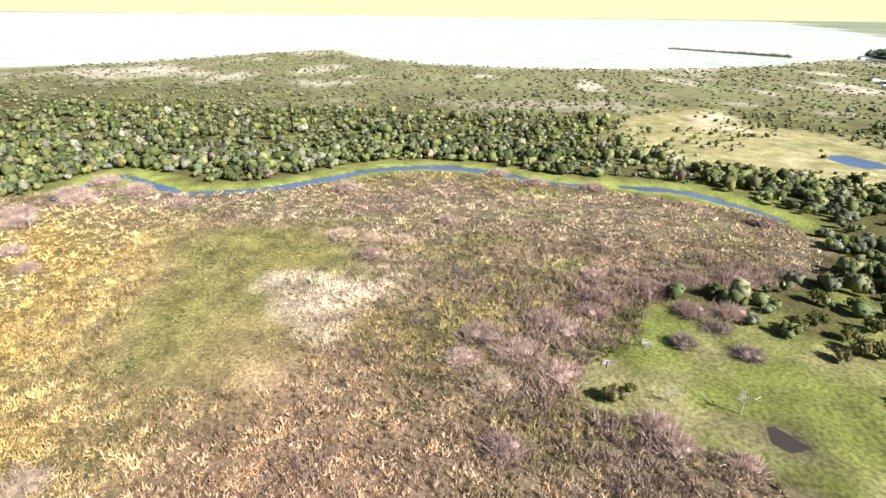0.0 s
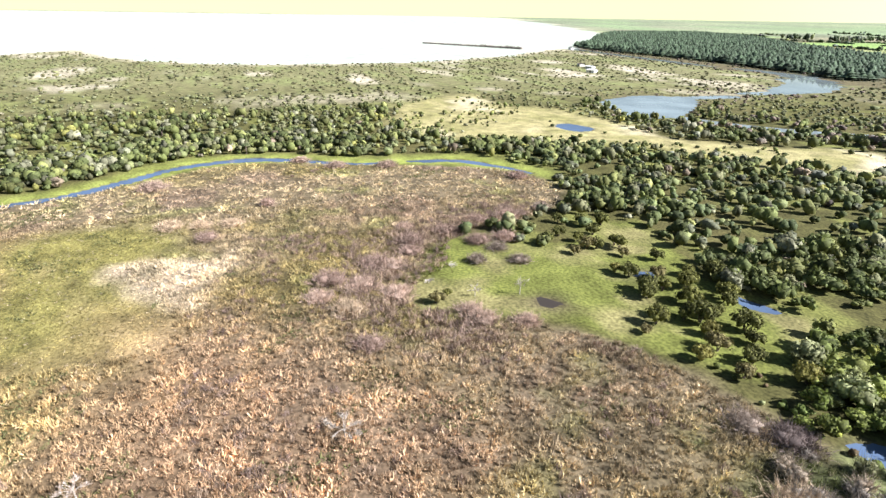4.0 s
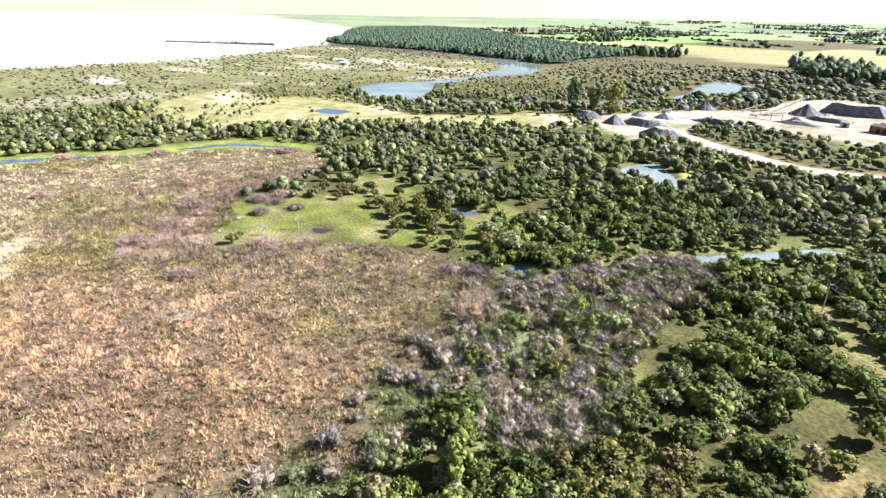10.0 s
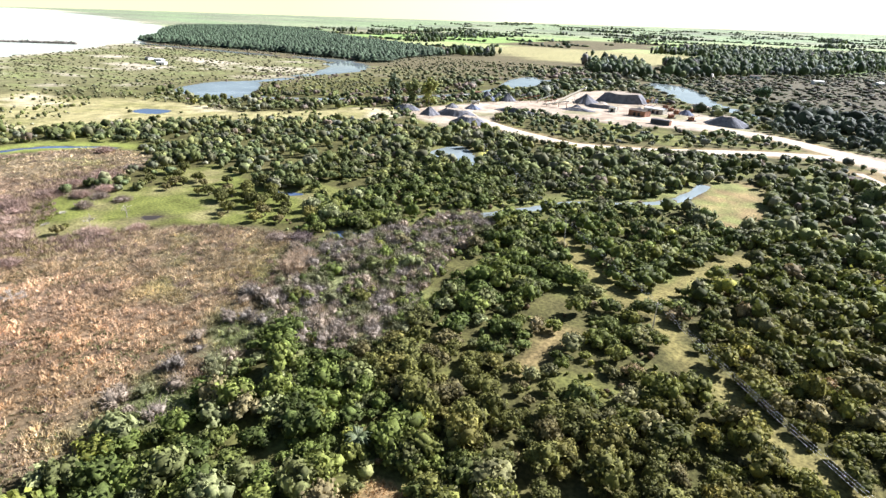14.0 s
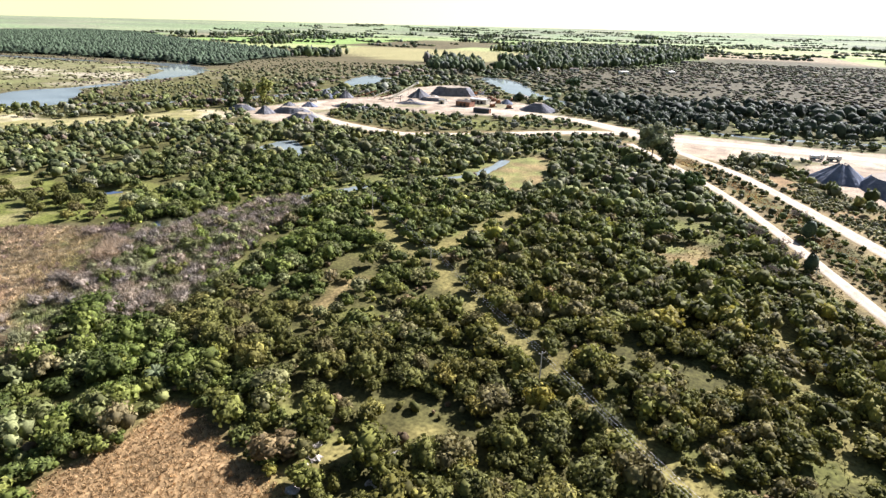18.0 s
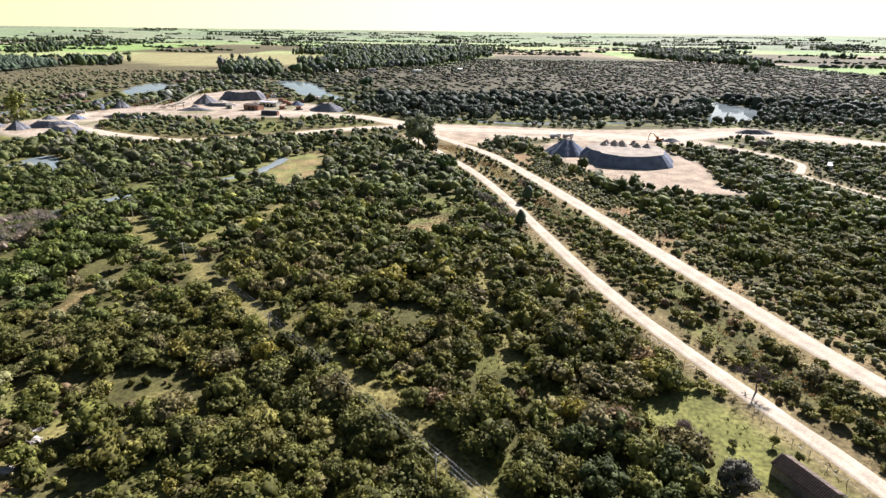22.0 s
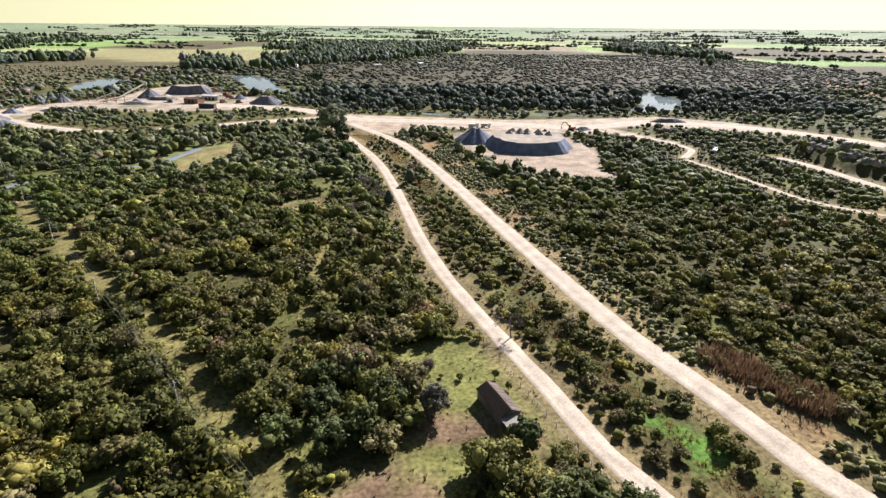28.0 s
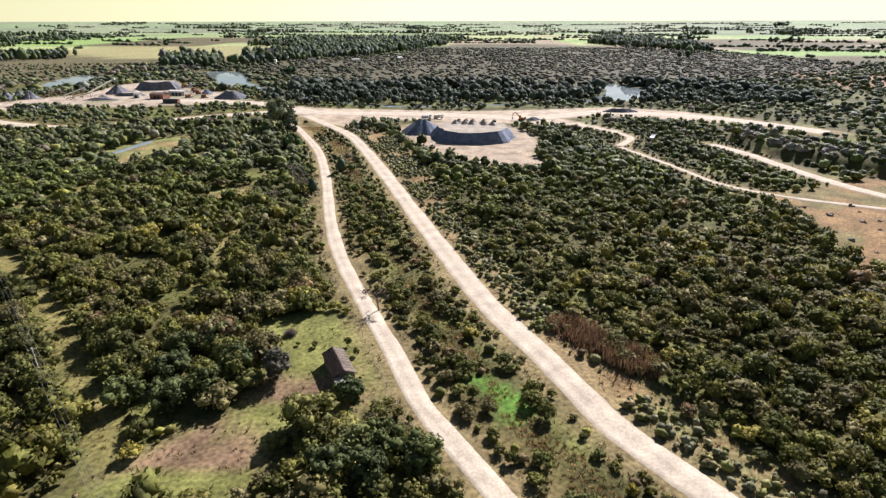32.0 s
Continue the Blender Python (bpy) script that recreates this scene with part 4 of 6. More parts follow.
for bend in (BEND_A, BEND_B, BEND_C, BEND_D, np.array([(-1229, 760), (-982, 772), (-863, 790)])):
    south = np.clip(1.4 - away(bend, px, py, True, 60) / 30, 0, 1)  # low growth on the near bank
    tall = tall * (1 - 0.55 * south)
tall = tall * (1 - 0.4 * dune)
# blue lifted in place of distance haze, leaves paler towards the west
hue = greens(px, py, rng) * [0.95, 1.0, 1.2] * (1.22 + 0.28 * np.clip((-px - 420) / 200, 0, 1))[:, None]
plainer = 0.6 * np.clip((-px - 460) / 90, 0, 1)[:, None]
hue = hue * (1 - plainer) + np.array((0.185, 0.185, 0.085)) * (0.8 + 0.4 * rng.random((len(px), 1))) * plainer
dry = dune[:, None] * (rng.random((len(px), 1)) < 0.5)
hue = hue * (1 - dry) + np.array((0.2, 0.188, 0.09)) * dry
brown = (within(BROWN_PLAIN, px, py, 80) * np.clip((py - 640) / 120, 0, 1))[:, None] * (rng.random((len(px), 1)) < 0.35)
hue = hue * (1 - 0.25 * within(BROWN_PLAIN, px, py, 80)[:, None])
hue = hue * (1 - brown) + np.array((0.125, 0.1, 0.056)) * brown
pinkish = (rng.random(len(px)) < 0.45) & (np.abs(away(RIVER_LINE, px, py) - 30) < 16) & (px < -430)
hue[pinkish] = (0.22, 0.17, 0.13)
edge = (px > -170) & (px < 330) & (py > 525) & (py < 690)
tall, size = np.where(edge, size * 1.5, tall), np.where(edge, size * 1.25, size)
tall = tall * (1 - 0.55 * (1 - edge) * within(BROWN_PLAIN, px, py, 80))
hue = np.where(edge[:, None], np.array((0.075, 0.09, 0.055)) * (0.7 + 0.6 * rng.random((len(px), 1))), hue)
far = (px < -720) | (py > 600) | (px > 300)
keep = ~far | (rng.random(len(px)) < 0.6)
px, py, size, tall, hue, far = px[keep], py[keep], np.where(far, size * 1.22, size)[keep], tall[keep], hue[keep], far[keep]
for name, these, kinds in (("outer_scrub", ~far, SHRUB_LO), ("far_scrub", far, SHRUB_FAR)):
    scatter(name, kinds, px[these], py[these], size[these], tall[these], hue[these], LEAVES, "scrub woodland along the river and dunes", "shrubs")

rng = np.random.default_rng(51)
px, py = spread(-660, -330, -200, 480, 4.6, 52)
ok = open_ground(px, py, 1) & ((away(STREAM, px, py) < 60) | (rng.random(len(px)) < 0.35)) & (wave(px, py, 30, 45) < 0.66)
ok &= ~((px > -345) & (py > 45) & (py < 425))
px, py = px[ok], py[ok]
size = 1.5 + 2.4 * rng.random(len(px)) ** 1.5
scatter("marsh_edge_woodland", SHRUB_LO, px, py, size, size * (0.9 + 0.4 * rng.random(len(px))), greens(px, py, rng) * 1.2, LEAVES, "belt of evergreen woodland behind the marsh stream", "shrubs")

# low brush in the dry field
px, py = spread(-730, -410, 185, 460, 5.5, 53)
ok = inside(FIELD, px, py) & (wet(px, py) < 0.05) & (wave(px, py, 26, 54) > 0.52) & (rng.random(len(px)) < 0.5)
px, py = px[ok], py[ok]
size = 0.9 + 1.2 * rng.random(len(px)) ** 2
scatter("field_brush", SHRUB_FAR, px, py, size, size * 0.8, greens(px, py, rng) * 1.15, LEAVES, "scattered low brush in the dry field", "shrubs")

# far hedges, copses and the plain beyond
rng = np.random.default_rng(25)
WOODS = [np.array([(-378, 1108), (-564, 1687), (-448, 2017), (-192, 2111), (-13, 1998), (-7, 1432), (-119, 1340), (-153, 1060), (-273, 1062)]),
         np.array([(391, 1726), (536, 2190), (660, 2071), (643, 1493), (544, 1262)]), np.array([(-454, 941), (-560, 1180), (-520, 1230), (-410, 1108), (-348, 898)])]
px, py = spread(-2200, 2300, 890, 3600, 13, 26)
ok = (wave(px, py, 200, 46) > 0.73) & (rng.random(len(px)) < 0.6)
for wood in WOODS:
    ok |= inside(wood, px, py)
px, py = px[ok], py[ok]
size = 3.6 + 3.4 * rng.random(len(px))
tall = size * (1.2 + 0.6 * rng.random(len(px)))
for k in range(17):
    # hedges run with the fields, broken by gaps
    hx = np.arange(-2300, 2500, 9.0)
    hy = 1035 + 180 * k - 0.12 * hx + 260 * (wave(hx, 0 * hx + 300 * k, 620, 66) - 0.5)
    hx, hy = hx + 3 * rng.normal(size=len(hx)), hy + 3 * rng.normal(size=len(hx))
    keep = wave(hx, hy, 170, 50) > 0.5
    px, py = np.r_[px, hx[keep]], np.r_[py, hy[keep]]
    size = np.r_[size, 5.5 + 3 * rng.random(keep.sum())]
    tall = np.r_[tall, 2.5 + 3.5 * rng.random(keep.sum()) ** 2]
ok = ~inside(SEA_AREA, px, py) & ~inside(PINE_WOOD, px, py) & ~(inside(PALE_FIELD, px, py) & (rng.random(len(px)) < 0.985))
ok &= (away(RIVER_LINE, px, py) > 30) & ~(inside(BROWN_PLAIN, px, py) & (rng.random(len(px)) < 0.97))
px, py, size, tall = px[ok], py[ok], size[ok], tall[ok]
# far leaf colour has extra blue that stands in for haze
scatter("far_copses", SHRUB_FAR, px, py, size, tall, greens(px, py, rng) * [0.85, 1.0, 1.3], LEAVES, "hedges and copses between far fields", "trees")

# pine plantation
rng = np.random.default_rng(27)
px, py = spread(-2400, -735, 790, 1900, 11.5, 28)
ok = inside(PINE_WOOD, px, py) & (away(RIVER_LINE, px, py) > 30)
px, py = px[ok], py[ok]
th = 11 + 6 * rng.random(len(px))
scatter("pine_plantation", PINES, px, py, th * 1.7, th, np.array((0.06, 0.085, 0.045)) * (0.6 + 0.8 * rng.random((len(px), 1))), NEEDLES, "dark pine plantation behind the river", "trees")

# ---------------------------------------------------------------- marsh
rng = np.random.default_rng(29)
for name, x0, x1, y0, y1, step, seed in (("near_reeds", -420, -225, 20, 215, 0.98, 30), ("far_reeds", -520, -225, -125, 245, 1.9, 31)):
    px, py = spread(x0, x1, y0, y1, step, seed)
    ok = inside(MARSH, px + 9 * (wave(px, py, 11, 18) - 0.5), py + 9 * (wave(px, py, 11, 19) - 0.5)) & (wet(px, py) < 0.2)
    if name == "far_reeds":
        ok &= ~((px > -420) & (py > 20) & (py < 215))
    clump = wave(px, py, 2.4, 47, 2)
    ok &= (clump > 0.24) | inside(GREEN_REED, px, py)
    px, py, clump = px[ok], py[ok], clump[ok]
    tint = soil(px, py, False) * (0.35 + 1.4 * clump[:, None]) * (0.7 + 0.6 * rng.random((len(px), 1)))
    pale = (rng.random(len(px)) < 0.06)[:, None]
    tint = tint * (1 - 0.5 * pale) + np.array((0.5, 0.41, 0.3)) * 0.5 * pale
    soft = inside(GREEN_REED, px, py)
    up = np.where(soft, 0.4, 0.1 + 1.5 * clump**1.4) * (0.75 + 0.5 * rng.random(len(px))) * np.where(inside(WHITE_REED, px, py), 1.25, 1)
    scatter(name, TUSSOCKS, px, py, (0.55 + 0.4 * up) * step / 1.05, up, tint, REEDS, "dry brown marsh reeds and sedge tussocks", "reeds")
# domed clumps of dead stems that stand out of the reeds
CLUMPS = [fan_template(260 + k, 30, 0.06, 0.35) for k in range(8)]
px, py = spread(-430, -225, 20, 218, 1.75, 67)
ok = inside(MARSH, px, py) & (wet(px, py) < 0.1) & (rng.random(len(px)) < 0.5 + 0.4 * (wave(px, py, 16, 68) > 0.5)) & ~inside(GREEN_REED, px, py)
px, py = px[ok], py[ok]
sz = 0.5 + 0.55 * rng.random(len(px))
scatter("reed_clumps", CLUMPS, px, py, sz * 1.15, sz * 1.75, soil(px, py, False) * (0.6 + 0.85 * rng.random((len(px), 1))), REEDS, "domed clumps of dead brown stems in the marsh", "reeds")
px, py = spread(-195, -142, 96, 142, 0.75, 33)
ok = inside(STRAW, px, py)
px, py = px[ok], py[ok]
scatter("straw_sedge", TUSSOCKS, px, py, 0.5 + 0.4 * rng.random(len(px)), 0.35 + 0.35 * rng.random(len(px)),
        np.array((0.33, 0.225, 0.11)) * (0.6 + 0.8 * rng.random((len(px), 1))), REEDS, "straw-coloured sedge in a clearing", "reeds")
# grass between shrubs, on verges and in clearings
px, py = spread(-120, 90, 90, 300, 1.85, 34)
ok = (wet(px, py) < 0.05) & (wave(px, py, 8, 48) < 0.62)
for line, wide, _ in ROADS:
    ok &= away(line, px, py) > wide / 2 + 0.6
ok &= ~inside(LAWN, px, py) | (rng.random(len(px)) < 0.25)
px, py = px[ok], py[ok]
scatter("rough_grass", TUSSOCKS, px, py, 0.5 + 0.5 * rng.random(len(px)), 0.3 + 0.5 * rng.random(len(px)), soil(px, py, False) * (0.6 + 0.9 * rng.random((len(px), 1))), REEDS,
        "rough dry grass between shrubs and roads", "grass")

# bare grey thicket and pinkish leafless marsh shrubs
rng = np.random.default_rng(35)
px, py = spread(-282, -205, 110, 262, 3.3, 36)
ok = (inside(THICKET, px, py) & (rng.random(len(px)) < 0.92)) | (inside(WET_THICKET, px, py) & (rng.random(len(px)) < 0.35))
px, py = px[ok], py[ok]
sz = 1.5 + 1.6 * rng.random(len(px))
grey = np.array(((0.36, 0.3, 0.23), (0.29, 0.25, 0.2), (0.37, 0.3, 0.215), (0.22, 0.22, 0.11)))[rng.integers(0, 4, len(px))]
scatter("bare_thicket_cores", BRUSH, px, py, sz * 1.05, sz * 0.95, grey * 0.95, TWIGS, "tangled grey stems of the leafless thicket", "shrubs")
scatter("bare_thicket", FANS_HI, px, py, sz, sz * 1.2, grey * (0.7 + 0.6 * rng.random((len(px), 1))), TWIGS, "grey leafless thicket at the marsh edge", "shrubs")
ok = inside(THICKET, px, py) & (rng.random(len(px)) < 0.3)
px, py = px[ok] + 1.3, py[ok] + 1.1
sz = 1.2 + 1.3 * rng.random(len(px))
scatter("thicket_evergreens", SHRUB_MID, px, py, sz, sz, greens(px, py, rng), LEAVES, "evergreen shrubs growing through the bare thicket", "shrubs")
px, py = spread(-500, -228, 20, 235, 2.1, 37)
band = np.clip(1.2 - away(np.array([(-330, 160), (-350, 140), (-380, 150), (-395, 185), (-405, 205)]), px, py) / 18, 0, 1)
patch = np.clip((wave(px, py, 26, 61) - 0.5) * 6, 0, 1) * (px > -400)
ok = inside(MARSH, px, py) & (wet(px, py) < 0.1) & (rng.random(len(px)) < 0.02 + 0.75 * np.maximum(band, patch * 0.9)) & ~inside(GREEN_REED, px, py) & ~inside(WHITE_REED, px, py)
ok &= ~inside(GOLD_REED, px, py) | (rng.random(len(px)) < 0.1)
px, py, band = px[ok], py[ok], band[ok]
sz = (0.8 + 0.7 * rng.random(len(px))) * (1 + 0.9 * band * rng.random(len(px)))
tone = np.array(((0.25, 0.18, 0.13), (0.22, 0.16, 0.125), (0.3, 0.22, 0.15)))[rng.integers(0, 3, len(px))]
scatter("marsh_brush", FANS, px, py, sz * 1.25, sz * 1.15, tone * (0.75 + 0.5 * rng.random((len(px), 1))), TWIGS, "pinkish leafless brush in the marsh", "shrubs")
# dark low green growth in the wetter spots of the marsh
px, py = spread(-470, -228, 0, 225, 1.3, 62)
spot = wave(px, py, 15, 63) + 0.12 * within(PINK_REED, px, py, 60) + 0.1 * np.clip((px + 330) / 60, 0, 1)
ok = inside(MARSH, px, py) & (wet(px, py) < 0.1) & (spot > 0.7) & (rng.random(len(px)) < 0.5) & ~inside(WHITE_REED, px, py)
px, py = px[ok], py[ok]
sz = 0.45 + 0.6 * rng.random(len(px))
scatter("marsh_herbs", TUSSOCKS, px, py, sz * 1.6, sz * 0.8, np.array((0.15, 0.15, 0.06)) * (0.7 + 0.6 * rng.random((len(px), 1))), REEDS, "low green herbs in wet spots of the marsh", "plants")

# ---------------------------------------------------------------- trees of their own
def gz(x, y):
    return float(height(np.array([x], float), np.array([y], float))[0])


def limbs(rng, h, spread_r, n=6, thick=0.3):
    """Trunk and limbs of a tree as tubes; the tips of the limbs are returned too."""
    lean = rng.normal(size=2) * 0.03 * h
    top = Vector((lean[0], lean[1], h * 0.62))
    trunk = tube([(0, 0, -0.2), (lean[0] * 0.3, lean[1] * 0.3, h * 0.25), tuple(top)], [thick, thick * 0.8, thick * 0.4], 8)
    arms, tips = [], []
    for k in range(n):
        a = k * 2.4 + rng.random()
        s = 0.3 + 0.6 * rng.random()
        p = Vector((0, 0, 0)).lerp(top, 0.35 + 0.6 * s)
        r = spread_r * (0.45 + 0.4 * rng.random())
        q = p + Vector((math.cos(a) * r, math.sin(a) * r, h * (0.1 + 0.2 * rng.random())))
        m = p.lerp(q, 0.5) + Vector((0, 0, h * 0.04))
        arms.append(tube([tuple(p), tuple(m), tuple(q)], [thick * 0.4, thick * 0.28, thick * 0.1], 6))
        tips.append(q)
    return trunk, arms, tips + [top]


def leaf_tree(x, y, h, r, colour, label, seed, category="tree", sprays=700, size=0.5, bottom=0.35, group=""):
    rng = np.random.default_rng(seed)
    ob = thing("tree", pose(x, y, gz(x, y)), label, category, group)
    trunk, arms, tips = limbs(rng, h, r, 9, max(0.15, h * 0.02))
    part("trunk", trunk, BARK, ob)
    for a in arms:
        part("limb", a, BARK, ob)
    n = 16
    i = np.arange(n)
    a = i * 2.4 + rng.random(n)
    u = rng.random(n)
    z = h * (bottom + (0.93 - bottom) * u)
    rr = r * np.sqrt(rng.random(n)) * 0.72 * np.sqrt(np.clip(1.15 - (2 * u - 0.85) ** 2, 0.1, 1))
    lc = np.c_[rr * np.cos(a), rr * np.sin(a), z]
    lc = np.concatenate([lc, np.array([t[:] for t in tips])])
    lr = r * (0.26 + 0.16 * rng.random(len(lc)))
    groups = []
    cv, cf = ICO[1]
    for c, q in zip(lc, lr):
        groups.append((cv * q * 0.72 * (1 + 0.2 * rng.normal(size=(len(cv), 1))) + c, cf))
    k = rng.integers(0, len(lc), sprays)
    d = rng.normal(size=(sprays, 3))
    d[:, 2] += 0.25
    d /= np.linalg.norm(d, axis=1)[:, None]
    p = lc[k] + d * lr[k][:, None] * (0.75 + 0.35 * rng.random((sprays, 1)))
    nrm = d + 0.5 * rng.normal(size=d.shape)
    nrm /= np.linalg.norm(nrm, axis=1)[:, None]
    v, f = merge(*groups, cards(p, nrm, size * (0.6 + 0.8 * rng.random(sprays)), rng))
    v[:, 2] = np.maximum(v[:, 2], 0.4)
    crown = new("crown", mesh_np("crown", v, f, LEAVES, np.tile(colour, (len(v), 1)), True))
    crown.parent = ob
    return ob


def bare_tree(x, y, h, r, label, seed, mat=BARK, twigs=260, colour=(0.2, 0.165, 0.14), lean=(0, 0)):
    rng = np.random.default_rng(seed)
    ob = thing("bare_tree", pose(x, y, gz(x, y)), label, "tree", "leafless trees")
    trunk, arms, tips = limbs(rng, h * 1.1, r, 10, max(0.12, h * 0.028))
    part("trunk", trunk, mat, ob)
    for a in arms:
        part("limb", a, mat, ob)
    t = np.array([q[:] for q in tips])
    k = rng.integers(0, len(t), twigs)
    p = t[k] * (0.65 + 0.35 * rng.random((twigs, 1)))
    p[:, 2] = t[k][:, 2] * (0.8 + 0.2 * rng.random(twigs))
    out = p / (np.linalg.norm(p, axis=1)[:, None] + 1e-6) + rng.normal(size=p.shape) * 0.6
    out[:, 2] = np.abs(out[:, 2]) * 0.8
    q = p + out * h * (0.1 + 0.12 * rng.random((twigs, 1)))
    v, f = blades(p, q, 0.035, rng)
    new("twig_crown", mesh_np("twig_crown", v, f, TWIGS, np.tile(colour, (len(v), 1)))).parent = ob
    if any(lean):
        ob.rotation_euler = (radians(lean[0]), radians(lean[1]), 0)
    return ob


def cypress(x, y, h, r, seed):
    rng = np.random.default_rng(seed)
    ob = thing("cypress", pose(x, y, gz(x, y)), "dark dense conifer beside the dirt road", "tree", "dark conifers by the road")
    part("trunk", tube([(0, 0, -0.2), (0, 0, h * 0.3), (0.05, 0, h * 0.8)], [0.2, 0.16, 0.06], 7), BARK, ob)
    n = 420
    u = rng.random(n) ** 0.8
    a = rng.random(n) * 6.283
    rr = r * (1 - u * 0.75) * (0.75 + 0.35 * rng.random(n))
    p = np.c_[rr * np.cos(a), rr * np.sin(a), h * (0.1 + 0.9 * u)]
    nrm = np.c_[np.cos(a), np.sin(a), 0.5 + 0 * a] + 0.4 * rng.normal(size=(n, 3))
    nrm /= np.linalg.norm(nrm, axis=1)[:, None]
    core = ICO[2][0] * [r * 0.7, r * 0.7, h * 0.46] * (1 + 0.1 * rng.normal(size=(len(ICO[2][0]), 1))) + [0, 0, h * 0.5]
    v, f = merge((core, ICO[2][1]), cards(p, nrm, 0.3 * (0.6 + 0.8 * rng.random(n)), rng))
    new("crown", mesh_np("crown", v, f, NEEDLES, np.tile((0.035, 0.05, 0.025), (len(v), 1)))).parent = ob
    return ob


def palm(x, y, h, seed, r=2.6):
    rng = np.random.default_rng(seed)
    ob = thing("palm", pose(x, y, gz(x, y)), "feather palm with arching grey-green fronds", "palm", "palms in the scrub")
    part("trunk", tube([(0, 0, -0.2), (0.1, 0, h * 0.5), (0.05, 0.1, h)], [0.32, 0.26, 0.28], 8), BARK, ob)
    for k in range(26):
        a, up = k * 2.4 + rng.random() * 0.3, 0.15 + 1.0 * rng.random()
        bm = bmesh.new()
        last = None
        for s in np.linspace(0, 1, 6):
            out = r * s
            z = h + r * (up * s - (0.55 + 0.35 * up) * s * s)
            w = 0.42 * math.sin(math.pi * min(0.97, 0.12 + s)) + 0.03
            mid = Vector((math.cos(a) * out, math.sin(a) * out, z))
            side = Vector((-math.sin(a), math.cos(a), 0)) * w
            ring = [bm.verts.new(mid - side - Vector((0, 0, w * 0.5))), bm.verts.new(mid), bm.verts.new(mid + side - Vector((0, 0, w * 0.5)))]
            if last:
                bm.faces.new((last[0], last[1], ring[1], ring[0]))
                bm.faces.new((last[1], last[2], ring[2], ring[1]))
            last = ring
        part("frond", bm, FROND, ob)
    return ob


FROND = mat_plain("palm_frond", (0.1, 0.12, 0.05), 0.6, 0.3, 2.0)

leaf_tree(-104, 394, 23, 9.5, (0.2, 0.21, 0.12), "tall grey-green eucalyptus above the road fork", 301, sprays=1300, size=0.75, bottom=0.4)
leaf_tree(-97, 388, 14, 6, (0.08, 0.095, 0.045), "dark broad tree beside the eucalyptus", 302, sprays=700, size=0.6, bottom=0.2)
leaf_tree(-454, 474, 26, 6, (0.1, 0.125, 0.07), "tall dark poplar by the river", 303, sprays=800, size=0.8, bottom=0.2, group="riverside poplars")
leaf_tree(-437, 478, 23, 7, (0.2, 0.22, 0.08), "yellowing poplar by the river", 304, sprays=800, size=0.8, bottom=0.2, group="riverside poplars")
leaf_tree(-423, 482, 24, 7.5, (0.27, 0.28, 0.08), "yellow-green poplar by the river", 305, sprays=800, size=0.8, bottom=0.15, group="riverside poplars")
leaf_tree(-20.5, 113.5, 6.8, 5.2, (0.165, 0.155, 0.042), "yellow-green broadleaf tree beside the old house", 306, sprays=1500, size=0.32, bottom=0.1)
leaf_tree(-13.5, 120.5, 5.5, 3.2, (0.06, 0.075, 0.025), "dark green tree at the house porch", 307, sprays=700, size=0.3, bottom=0.15)
leaf_tree(-30, 128.5, 6.8, 3.3, (0.16, 0.145, 0.105), "grey-green half-bare tree on the lawn", 310, sprays=1300, size=0.2, bottom=0.12)
leaf_tree(-85, 349, 9, 6, (0.085, 0.12, 0.035), "mid-green tree in a grass clearing", 308, sprays=600, size=0.45)
leaf_tree(-200, 770, 14, 9, (0.07, 0.1, 0.05), "broad green tree behind the quarry", 309, sprays=400, size=0.9)
for k, (x, y, h) in enumerate(((-7, 100, 6.5), (1, 103.5, 6), (-14, 101, 6), (-10, 106.5, 5.5), (-5, 107, 5), (-48, 119, 5.5), (-43, 123, 6), (-39, 131, 5.5),
                               (-46, 141, 5.5), (-54, 138, 5), (-52, 128, 6), (-58, 120, 5.5))):
    leaf_tree(x, y, h, 3.6 + 0.3 * (k % 3), GREENS[(0, 1, 0, 2, 1)[k % 5]] * 0.95, "dark evergreen tree with a dense rounded crown", 320 + k, sprays=800, size=0.3,
              bottom=0.12, group="evergreen trees round the lawn")
cypress(-53.5, 262, 6.5, 3.0, 351)
cypress(-47.5, 296, 7.0, 3.4, 352)
for k, (x, y, h, r) in enumerate(((-61, 270, 8, 4.5), (-58, 264, 7, 4), (-67, 284, 7.5, 4), (-47, 316, 6, 4), (-66, 250, 6, 4))):
    bare_tree(x, y, h, r, "leafless grey tree among shrubs by the road", 360 + k, twigs=420)
bare_tree(-12.5, 158, 7.2, 5, "dark leafless tree leaning over the dirt road", 370, twigs=420, colour=(0.1, 0.08, 0.07), lean=(0, -10))
bare_tree(-342, 180, 5.5, 2.2, "bleached dead tree standing in the pasture", 371, PALE_BARK, 60, (0.5, 0.45, 0.38))
bare_tree(-344, 168, 3.6, 2.2, "pale leafless sapling in the pasture", 372, PALE_BARK, 160, (0.45, 0.4, 0.33))
bare_tree(-299, 128, 4.2, 4.5, "grey leafless tree standing in the reeds", 373, PALE_BARK, 600, (0.4, 0.36, 0.3))
bare_tree(-297, 87, 3.8, 3, "pale leafless tree at the marsh edge", 374, PALE_BARK, 420, (0.45, 0.38, 0.31))
bare_tree(-410, -20, 5.5, 4, "pale leafless tree beside a marsh pool", 375, PALE_BARK, 420, (0.45, 0.36, 0.3))
for k, (x, y, h) in enumerate(((-194, 141, 3.2), (-480, -51, 6), (-524, 106, 5), (-566, 33, 6), (-579, 58, 5), (-505, -20, 5))):
    palm(x, y, h, 380 + k)

